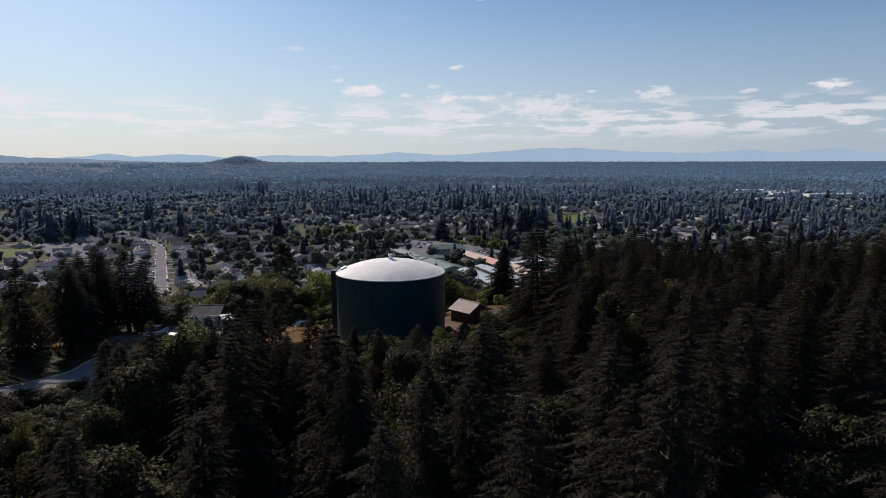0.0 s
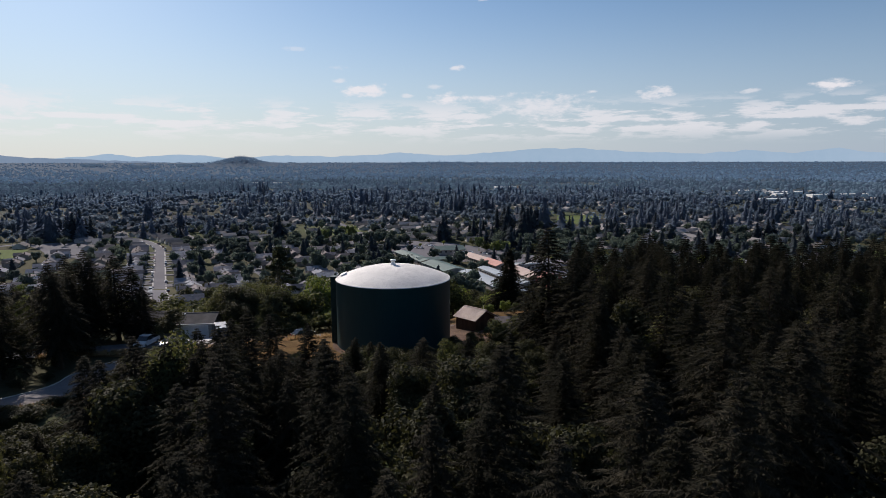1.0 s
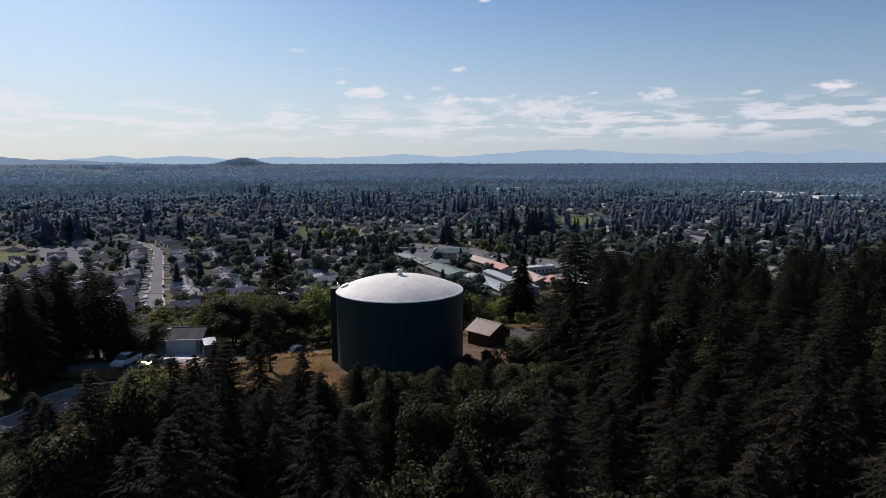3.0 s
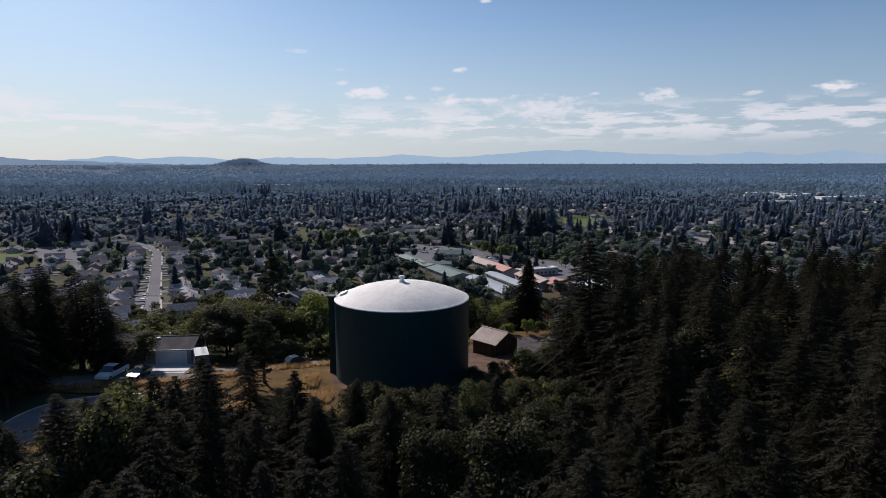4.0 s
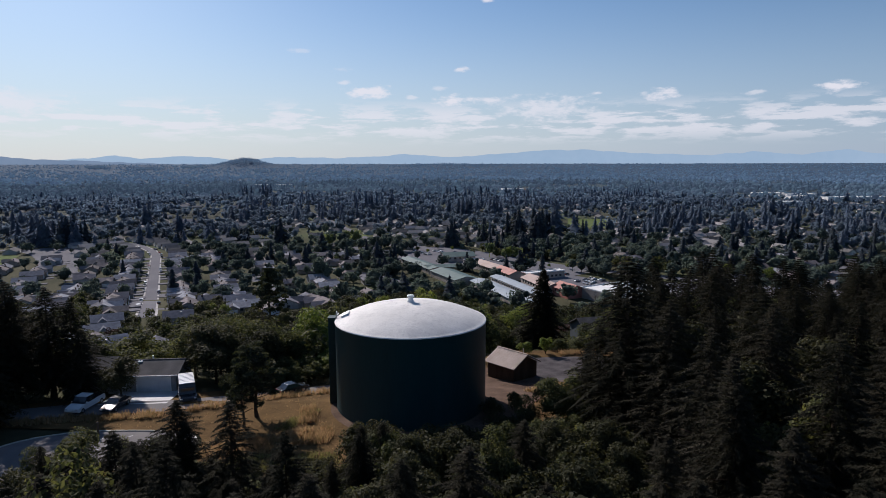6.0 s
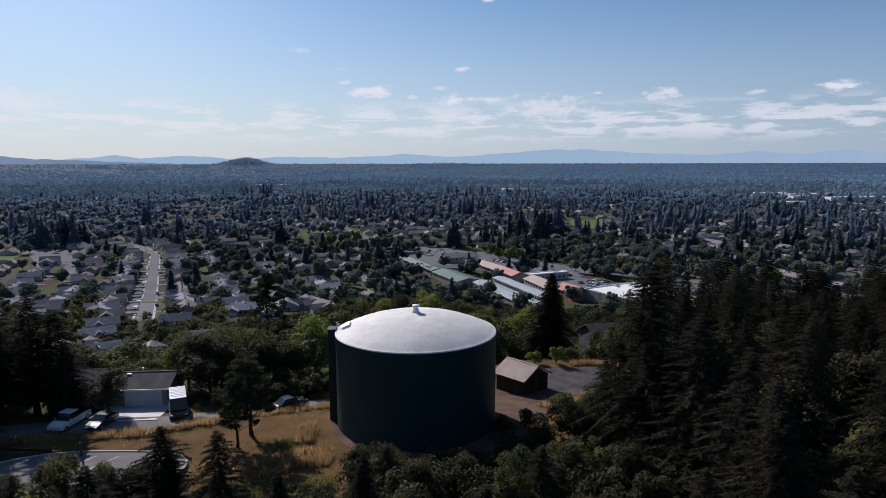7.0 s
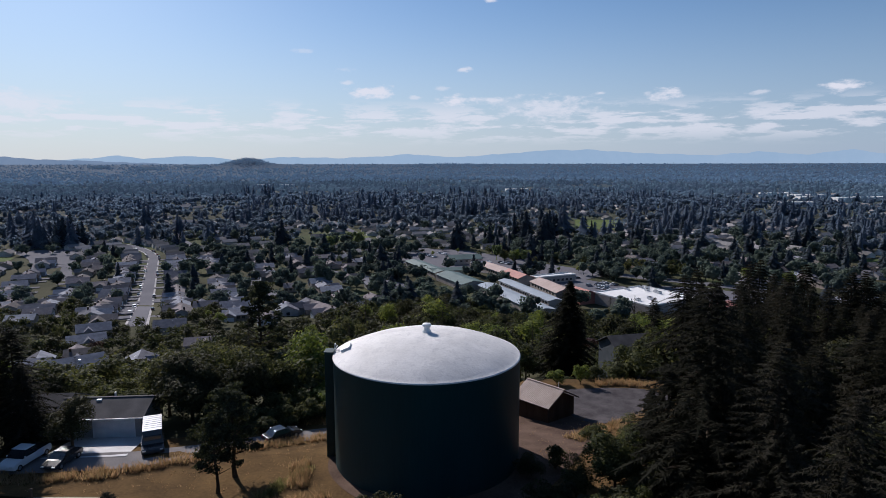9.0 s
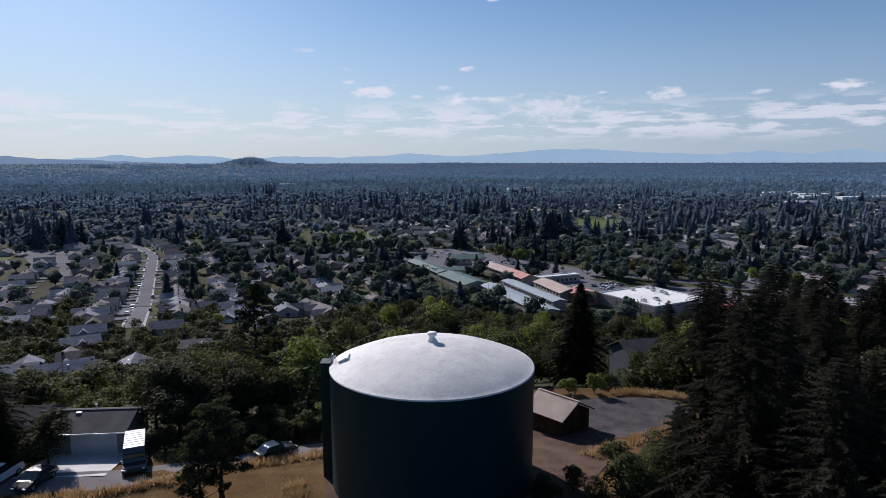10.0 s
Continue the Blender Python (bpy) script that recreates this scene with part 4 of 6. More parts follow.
def trunk_mesh(h, r, limbs=(), lean=0.0, sides=9):
    bm = bmesh.new()
    prev = None
    n = 7
    pts = [(lean * math.sin(i * 1.3) * 0.12 * h * 0.1, lean * math.cos(i * 1.7) * 0.1 * h * 0.1, -0.4 + (h + 0.4) * i / n) for i in range(n + 1)]
    for i, c in enumerate(pts):
        rr = r * (1 - 0.93 * i / n) * (1.35 if i == 0 else 1)
        ring = [bm.verts.new((c[0] + rr * math.cos(2 * math.pi * k / sides), c[1] + rr * math.sin(2 * math.pi * k / sides), c[2])) for k in range(sides)]
        if prev:
            for k in range(sides):
                bm.faces.new((prev[k], prev[(k + 1) % sides], ring[(k + 1) % sides], ring[k]))
        prev = ring
    bm.faces.new(prev)
    for a, b, r1 in limbs:
        tube(bm, a, b, r1, r1 * 0.25, 5)
    return bm


def fir(seed, h, whorls, per, sprays, spread, name="fir_tree", label="dark green fir with drooping boughs", material="needles", first=0.12, droop=0.35, wide=1.0, dead=True):
    rng = np.random.default_rng(seed)
    t = thing(name, label, "tree", pose(0, 0, -400))
    limbs = []
    if dead:
        for k in range(26):
            z = h * rng.uniform(0.1, 0.85)
            az = rng.uniform(0, 6.28)
            L = spread * 0.75 * (1 - z / h)
            limbs.append(((0, 0, z), (L * math.cos(az), L * math.sin(az), z + 0.05 * L), 0.012 * h * (1 - z / h) + 0.02))
    part("trunk", trunk_mesh(h * 0.97, 0.016 * h, limbs), "bark", t, smooth=False)
    V, F = tri_fan_branches(rng, h, whorls, per, sprays, spread, first, droop, wide)
    raw("crown", V, F, material, t)
    return t


def broadleaf(seed, h, size, blobs, leaves, leaf, name="broadleaf_tree", label="round green broadleaf tree", material="leaves", bole=0.3):
    rng = np.random.default_rng(seed)
    t = thing(name, label, "tree" if "shrub" not in name else "shrub", pose(0, 0, -400))
    c = (0, 0, h - size[2] * 1.05)
    V, F, cs = leaf_crown(rng, c, size, blobs, leaves, leaf)
    limbs = [((0, 0, h * bole * rng.uniform(0.6, 1.1)), tuple(q), 0.012 * h) for q in cs[:8]]
    part("trunk", trunk_mesh(h * 0.72, 0.022 * h, limbs), "bark", t)
    raw("crown", V, F, material, t)
    return t


firs = [fir(11, 20, 38, 6, 48, 4.3, wide=0.82), fir(12, 20, 35, 6, 52, 5.0, droop=0.45, wide=0.82), fir(13, 20, 38, 6, 46, 3.7, first=0.2, wide=0.82), fir(14, 20, 33, 6, 52, 4.8, droop=0.5, first=0.22, wide=0.82)]
pines = []
solid_fir = fir(15, 20, 46, 8, 40, 4.6, label="dense dark conical fir behind the shed", droop=0.42, wide=1.25, first=0.06)
young = [fir(31, 10, 32, 5, 13, 1.9, "young_fir", "slim young fir with sparse boughs", "needles", 0.12, 0.2, 1.0), fir(32, 10, 29, 5, 12, 2.2, "young_fir", "slim young fir with sparse boughs", "needles", 0.16, 0.25, 1.0)]
broads = [broadleaf(41, 11, (4.0, 4.0, 4.9), 26, 7600, 0.215), broadleaf(42, 11, (3.4, 3.6, 5.1), 22, 6400, 0.2),
          broadleaf(43, 11, (4.4, 4.3, 4.8), 28, 8000, 0.22, label="dense dark green broadleaf tree", material="dark_leaves")]


def pine(seed, h, size, blobs, tufts, tuft, name, label, low=0.3):
    """An open irregular crown: needle tufts in uneven clumps at the ends of crooked limbs."""
    rng = np.random.default_rng(seed)
    t = thing(name, label, "tree", pose(0, 0, -400))
    V, F, limbs = [], [], []
    n = 0
    for k in range(blobs):
        f = (k + rng.random()) / blobs
        z = h * (low + (0.97 - low) * f)
        az = k * 2.4 + rng.uniform(-0.5, 0.5)
        reach = size * math.sin(math.pi * min(1, 0.3 + 0.66 * f)) * rng.uniform(0.35, 1.0)
        c = (reach * math.cos(az), reach * math.sin(az), z + 0.12 * reach)
        lump = size * rng.uniform(0.26, 0.42)
        v, q, _ = leaf_crown(rng, c, (lump, lump, lump * 0.62), 5, tufts, tuft, 0.2, 0.9, (0.1, 0.75), (0.35, 0.6))
        V.append(v)
        F.append(q + n)
        n += len(v)
        limbs.append(((0, 0, max(0.5, z - 0.3 * reach)), c, 0.006 * h))
    part("trunk", trunk_mesh(h * 0.95, 0.02 * h, limbs, 1.0), "bark", t)
    raw("crown", np.concatenate(V), np.concatenate(F), "pine", t)
    return t


pines.append(pine(21, 10, 3.0, 30, 300, 0.13, "pine_tree", "dark irregular pine with a bare lower trunk", 0.28))
pines.append(pine(22, 20, 4.2, 46, 300, 0.2, "fir_tree", "tall old fir with a ragged uneven crown", 0.2))
shrubs = [broadleaf(51, 4, (2.2, 2.2, 2.1), 16, 2400, 0.14, "shrub", "dark leafy shrub at the edge of the clearing", "dark_leaves", 0.15),
          broadleaf(52, 4, (1.9, 2.0, 2.1), 15, 2300, 0.14, "shrub", "green leafy shrub at the edge of the clearing", "leaves", 0.15),
          broadleaf(53, 4, (1.6, 1.6, 2.0), 13, 1700, 0.15, "shrub", "bright yellow-green young shrub in sunlight", "lime", 0.15)]
slope_firs = [fir(61, 20, 20, 5, 7, 3.8, "fir_tree", "dark conical fir on the slope", "needles", 0.1, 0.35, 1.4, False), fir(62, 20, 18, 5, 7, 3.0, "fir_tree", "slim dark fir on the slope", "needles", 0.1, 0.4, 1.4, False)]
slope_broads = [broadleaf(71, 11, (4.3, 4.3, 5.1), 21, 2700, 0.27, label="round green broadleaf tree on the slope"), broadleaf(72, 11, (3.6, 3.9, 5.2), 19, 2340, 0.27, label="tall green broadleaf tree on the slope"),
                broadleaf(73, 11, (4.5, 4.4, 5.0), 21, 2700, 0.27, label="dark broadleaf tree on the slope", material="dark_leaves"),
                broadleaf(74, 11, (4.0, 4.0, 5.0), 20, 2340, 0.27, label="yellow-green broadleaf tree on the slope", material="lime"),
                broadleaf(75, 9, (3.8, 3.8, 3.4), 18, 1800, 0.25, label="purple-leaved plum tree by a street", material="plum")]
rnd = random.Random(7)


def plant(proto, x, y, height, base, squash=1.0, group=""):
    k = height / base
    m = Matrix.LocRotScale((x, y, gz(x, y) - 0.1), Euler((radians(rnd.uniform(-2, 2)), radians(rnd.uniform(-2, 2)), rnd.uniform(0, 6.28))), (k * squash, k * squash, k))
    ob = copy_thing(proto, m)
    if group:
        ob["group"] = group
    return ob


# trees that can be told apart, standing where the plan has them
plant(solid_fir, 26.7, 60.5, 21.5, 20, 1.25)
plant(firs[1], 25.5, -12.5, 22.0, 20, 1.45)
plant(firs[0], 23.4, -8.6, 13.0, 20, 1.6)
plant(firs[3], 31.5, -6.0, 18.5, 20, 1.2)
plant(firs[0], 28.0, -33.0, 17.0, 20, 1.1)
for x, y, h, w in ((-45.0, 0.8, 10.4, 1.5), (-50.5, 3.0, 16.0, 1.5), (-48.0, 4.5, 14.0, 1.5), (-54.5, 1.5, 17.0, 1.5), (-58.0, 4.0, 13.0, 1.4), (-57.0, -1.2, 16.0, 1.4), (-53.0, -9.6, 14.5, 1.4)):
    plant(firs[1 if h < 15 else 0], x, y, h, 20, w, "firs beside the lane")
for x, y, h in ((-28.5, -47.5, 12.5), (-25.3, -50.5, 13.0)):
    plant(firs[1], x, y, h, 20, 1.4)
for x, y, h in ((-19.0, -46.0, 14.6), (-22.5, -43.0, 11.5), (-15.0, -47.5, 12.0)):
    plant(broads[0], x, y, h, 11, 0.8)
plant(pines[1], -31.5, 44.0, 20.0, 20, 1.1)
plant(pines[0], -20.2, -8.6, 8.4, 10, 1.1)
plant(pines[0], -19.5, -5.2, 9.8, 10, 1.3)
plant(broads[2], -31.0, 12.5, 9.6, 11, 1.25)
plant(broads[0], -25.5, 16.5, 10.2, 11, 1.15)
plant(broads[2], -40.6, 2.2, 6.0, 11, 1.25)
plant(broads[1], -12.5, 22.0, 8.5, 11, 1.1)
for x, y, h in ((-36.0, 17.0, 9.6), (-28.3, 11.0, 8.6), (-24.0, 13.5, 8.8), (-33.0, 20.0, 10.4), (-27.5, 20.5, 10.4), (-21.5, 18.5, 8.4)):
    plant(broads[0 if y > 15 else 2], x, y, h, 11, 1.1)
for x, y, h in ((-26.5, 5.2, 3.0), (-23.5, 6.6, 3.4), (-20.8, 8.4, 3.6), (-18.0, 10.0, 3.6), (-15.6, 12.0, 3.8), (-13.0, 13.2, 3.6), (-20.0, 12.5, 4.6), (-17.0, 14.0, 4.4), (-24.5, 10.0, 4.0)):
    plant(shrubs[1], x, y, h, 4, 1.2)
plant(shrubs[2], 22.6, 27.6, 3.4, 4)
for x, y, h in ((-13.5, 15.5, 4.4), (-11.0, 18.5, 4.6), (-16.5, 17.0, 4.2), (-14.5, 20.5, 5.0), (25.5, 30.5, 2.6), (29.0, 31.5, 3.0), (19.0, 28.0, 2.4)):
    plant(shrubs[2 if x < 20 else 1], x, y, h, 4, 1.5)
for x, y, h in ((-51.5, -23.5, 1.9), (-54.5, -26.5, 2.0), (-49.6, -20.0, 1.7), (-46.4, -33.0, 1.5), (-42.0, -29.5, 1.5)):
    plant(shrubs[0], x, y, h, 4, 1.5)
for x, y, h, w in ((-19.3, -30.1, 12.0, 1.5), (-17.4, -31.0, 10.6, 1.3), (-12.6, -34.4, 13.6, 1.25), (-19.8, -38.6, 13.0, 1.4), (-9.7, -53.5, 18.6, 1.1), (-15.0, -44.5, 15.0, 1.2), (-24.5, -36.5, 10.8, 1.5),
                   (-6.2, -42.5, 14.6, 1.2), (-19.5, -47.0, 14.0, 1.3)):
    plant(firs[int(h) % 4], x, y, h, 20, w, "firs before the lawn")
plant(young[0], -23.0, -28.5, 7.6, 10, 1.2)
for x, y, h in ((18.4, -8.5, 6.6), (22.5, -2.5, 5.5), (14.5, -9.5, 4.4), (25.5, 2.0, 3.6), (27.5, -3.0, 6.0), (-33.0, -21.5, 5.6), (-29.6, -19.8, 4.2), (-35.0, -24.5, 5.0), (-26.5, -19.0, 3.6)):
    plant(broads[0 if h > 5 else 1], x, y, h, 11, 1.25)
plant(shrubs[1], 13.6, -3.4, 3.0, 4)
plant(shrubs[0], 10.8, -5.2, 2.8, 4, 1.2)
plant(shrubs[1], 19.5, -6.2, 4.4, 4, 1.3)
plant(shrubs[1], 19.0, 1.5, 3.4, 4, 1.3)
plant(shrubs[1], 23.0, 1.0, 3.6, 4, 1.3)
for x, y, h in ((22.0, -9.5, 4.2), (19.8, -11.5, 3.6), (24.5, -8.0, 4.4), (16.5, -12.5, 3.2)):
    plant(shrubs[1], x, y, h, 4, 1.15)
plant(broads[0], 38.5, 40.0, 11.0, 11, 1.2)
plant(broads[0], 46.0, 30.0, 14.0, 11)


def woods_height(x, y):
    """Height of the tree tops of the hill woods over the plan; 0 where no tree stands."""
    f = ((x - 8.8) * -55.8 + (y + 117) * 90) / (55.8 ** 2 + 90 ** 2)
    off = abs((x - 8.8) * 90 + (y + 117) * 55.8) / math.hypot(55.8, 90)
    strip = max(1.6, 29 * (1 - f) - 1.5) if 0 < f < 1 and off < 8.5 else 60.0      # low growth before the lane
    return min(strip, woods_top(x, y))


def woods_top(x, y):
    if x < -60 and -30 < y < 10:
        return 9.5
    if x > 22:
        if y > -2 and x < 33 + 0.2 * max(0, y):
            return 0.0
        return 17.5 - 0.08 * y - gz(x, y) - (5.0 if x < 27 else 0.0)
    if x < -36 - 0.35 * max(0, y + 25):
        if -34 + 0.9 * (x + 51) < y < -14 + 0.85 * (x + 46) or (y > -14 + 0.5 * (x + 46) and x > -49):
            return 0.0
        if y > 6:
            return max(0.0, 14.5 - 0.5 * (y - 6) - gz(x, y) * 0.3) if x < -56 and y < 26 else 0.0
        return (16.0 - 0.1 * y) - gz(x, y) if x < -46 or y < -32 else 7.0
    if y > -15.0 + (2.5 if x > 8 else 0):
        return 0.0
    if -45 < x < -23 and y > -27 - 0.55 * max(0, -36 - x):
        return 0.0 if y > -20.5 or x < -34 else 4.5
    if -20 < x < -5:
        return 0.0 if y > -19 else min(1.6 + 0.43 * (-y - 19), 22)
    low = 3.3 + 0.3 * (-y - 10)
    if x < -20:
        low = max(low, 3 + 0.45 * (-y - 20)) if y < -27 else 3.0
    return min(low, 22)


for _ in range(150):
    x, y = rnd.uniform(-22, 24), rnd.uniform(-34, -11)
    top = woods_height(x, y)
    if top > 1.5:
        plant(rnd.choice(shrubs[:1] * 4 + shrubs[1:2] * 3), x, y, min(top, 6) * rnd.uniform(0.75, 1.0), 4, rnd.uniform(0.8, 1.1), "shrubs of the hill woods")
for _ in range(46):
    x, y = rnd.uniform(-24, -3), rnd.uniform(-50, -25)
    top = woods_height(x, y)
    if top > 3:
        plant(rnd.choice((firs[3], firs[1], firs[0])), x, y, top * rnd.uniform(0.85, 1.02), 20, rnd.uniform(1.1, 1.4), "firs of the hill woods")
cells = []
for gxx in range(-14, 20):
    for gyy in range(-16, 10):
        x, y = gxx * 6.9 + rnd.uniform(-2.6, 2.6), gyy * 6.9 + rnd.uniform(-2.6, 2.6)
        if abs(x) > 0.74 * (y + 124) + 6 or y < -106:
            continue
        cells.append((x, y))
for x, y in cells:
    top = woods_height(x, y)
    if top < 1.5:
        continue
    side_wood = abs(x) > 22
    hgt = top * (rnd.uniform(0.66, 1.0) if side_wood else rnd.uniform(0.72, 1.05))
    if hgt < 4.5:
        plant(rnd.choice(shrubs[:2]), x, y, max(1.8, hgt), 4, rnd.uniform(0.9, 1.25), "shrubs of the hill woods")
    elif hgt < 9 and rnd.random() < 0.6:
        plant(rnd.choice(broads[1:] + broads[2:] * 2), x, y, hgt, 11, rnd.uniform(0.8, 1.05), "broadleaf trees of the hill woods")
    elif rnd.random() < (0.16 if side_wood else 0.25):
        plant(rnd.choice(broads[1:] + broads[2:] * 2), x, y, min(hgt, 13) * 0.95, 11, rnd.uniform(0.85, 1.05), "broadleaf trees of the hill woods")
    else:
        plant(rnd.choice(firs), x, y, hgt, 20, rnd.uniform(1.0, 1.4) * (1.15 if hgt < 12 else 1), "firs of the hill woods")

# ---- grasses on the hill top ----


def blades(seed, spots, per, hmin, hmax, spread):
    rng = np.random.default_rng(seed)
    out = []
    for x, y in spots:
        z = gz(x, y) + 0.02
        for _ in range(per):
            a, r = rng.uniform(0, 6.28), rng.uniform(0, spread)
            bx, by = x + r * math.cos(a), y + r * math.sin(a)
            h, q = rng.uniform(hmin, hmax), rng.uniform(0, 6.28)
            lx, ly = 0.35 * h * rng.normal(), 0.35 * h * rng.normal()
            w = 0.035 + 0.02 * rng.random()
            out += [(bx - w * math.cos(q), by - w * math.sin(q), z), (bx + w * math.cos(q), by + w * math.sin(q), z), (bx + lx, by + ly, z + h)]
    V = np.array(out)
    return V, np.arange(len(V)).reshape(-1, 3)


def along(line, n, across):
    pts = []
    seg = [(a, b, math.hypot(b[0] - a[0], b[1] - a[1])) for a, b in zip(line, line[1:])]
    total = sum(s[2] for s in seg)
    for _ in range(n):
        d = rnd.uniform(0, total)
        for a, b, s in seg:
            if d <= s:
                f = d / s
                px, py = a[0] + (b[0] - a[0]) * f, a[1] + (b[1] - a[1]) * f
                nx_, ny_ = -(b[1] - a[1]) / s, (b[0] - a[0]) / s
                o = rnd.uniform(-across, across)
                pts.append((px + nx_ * o, py + ny_ * o))
                break
            d -= s
    return pts


verge = along([(-58, -9.2), (-45, -6.6), (-33, -5.0), (-27, -2.2), (-19, 2.2), (-12, 5.8)], 420, 0.9)
front = along([(-23, -15), (-17, -14.5), (-12, -11.5), (-9, -11)], 330, 2.0) + along([(-12.6, -7.5), (-13.6, -2)], 90, 0.9)
yard = along([(25, 27.4), (29, 27.8), (35, 26)], 210, 0.9) + along([(17, 5), (22, 9.5), (27, 13), (31, 17)], 150, 1.2) + along([(-16, 12), (-10, 13)], 60, 1.0)
far_side = along([(-24, -17.5), (-30, -21.5), (-38, -26.5), (-46, -31), (-55, -40)], 260, 0.9)
V, F = blades(3, verge + front + yard + far_side, 15, 0.35, 0.95, 0.45)
tagged(raw("dry_grass", V, F, "dry_grass"), "tall blond dry grass along the verges", "grass", kind="stuff")
short = [(rnd.uniform(-40, 34), rnd.uniform(-17, 28)) for _ in range(2600)]
short = [(x, y) for x, y in short if math.hypot(x, y) > 12.5 and -9 + 0.42 * (x + 30) > y - 12 and (x > -23 or y > -9.2) and not (13 < x < 32 and 12 < y < 26) and not (x < -28 and y > -4)]
V, F = blades(4, short, 7, 0.06, 0.2, 0.4)
tagged(raw("mown_grass", V, F, "dry_grass"), "short dry mown grass", "grass", kind="stuff")
V, F = blades(5, along([(-15.5, -9.5), (-13.5, -6), (-12.5, -3.5)], 70, 0.8) + along([(-19, -19), (-7, -18)], 220, 2.2), 14, 0.25, 0.7, 0.5)
tagged(raw("green_weeds", V, F, "weeds"), "green weeds with pale seed heads by the tank", "weeds", kind="stuff")

# ---- valley: streets, fields ----
MAIN = [(-123, 184), (-144, 231), (-164, 276), (-186, 327), (-207, 376), (-233, 437), (-251, 479), (-269, 510), (-290, 538), (-313, 562), (-334, 575)]
ribbon("street", MAIN, 9.0, "sidewalk", "pale sidewalks beside the street", "sidewalk", 0.12)
ribbon("street", MAIN, 6.9, "street", "long pale grey residential street", "road", 0.2)
CROSS = [[(-334, 575), (-385, 552), (-440, 470)], [(-316, 688), (-282, 609), (-243, 550), (-188, 515)], [(-262, 372), (-280, 398), (-303, 442), (-338, 483), (-380, 518)],
         [(-160, 385), (-123, 355), (-93, 298), (-80, 280)], [(-90, 412), (-59, 388), (-37, 366), (-22, 345)], [(-230, 1000), (-192, 902), (-154, 811), (-124, 727), (-85, 620), (-53, 551)]]
BOULEVARD = rounded([(-53, 551), (-14, 531), (34, 494), (84, 431), (126, 393), (174, 361), (206, 333), (250, 300), (300, 262)], 1)
CROSS.append(BOULEVARD)
ribbon("street", BOULEVARD, 13.0, "street", "wide grey boulevard past the shops", "road", 0.18, step=12)
patch("cul_de_sac", loop([(-396, 512), (-372, 540), (-340, 522), (-318, 486), (-296, 430), (-318, 415), (-352, 470)]), "street", "pale concrete turning place before new houses", "pavement", 0.19, 14)
for line in CROSS[:-1]:
    ribbon("street", line, 8.6, "street", "pale grey valley street", "road", 0.17, step=15)
patch("parking_lot", [(74, 372), (96, 380), (128, 338), (150, 300), (166, 262), (150, 250), (110, 262), (88, 300)], "street", "asphalt parking lot of the shops", "parking lot", 0.14, 14)
patch("parking_lot", [(-34, 470), (26, 486), (56, 440), (62, 360), (40, 400), (12, 410), (-10, 420)], "street", "asphalt yard between the long sheds", "parking lot", 0.14, 14)
patch("parking_lot", [(-34, 514), (6, 536), (52, 488), (96, 424), (118, 392), (96, 372), (78, 384), (58, 404), (32, 428), (4, 420), (-36, 462)], "street", "asphalt parking and drives behind the shops", "parking lot", 0.155, 14)
patch("parking_lot", [(136, 352), (170, 346), (200, 316), (188, 292), (166, 278), (142, 296)], "street", "bare asphalt lot beside the store", "parking lot", 0.15, 14)
patch("sports_field", [(158, 715), (218, 712), (244, 835), (184, 838)], "field", "mown green sports field", "field", 0.25, 30)
patch("sports_field", [(-470, 420), (-352, 425), (-372, 480), (-480, 476)], "field", "mown green school field", "field", 0.25, 30)
patch("sports_field", [(-128, 590), (-92, 600), (-80, 640), (-120, 640)], "field", "green grass lot by a road", "field", 0.25, 30)
patch("sports_field", [(330, 430), (400, 420), (420, 455), (350, 470)], "field", "green playing field among houses", "field", 0.25, 30)
patch("sports_field", [(215, 1750), (330, 1750), (330, 1880), (215, 1880)], "dirt", "pale dry field in the woods", "field", 0.4, 60)

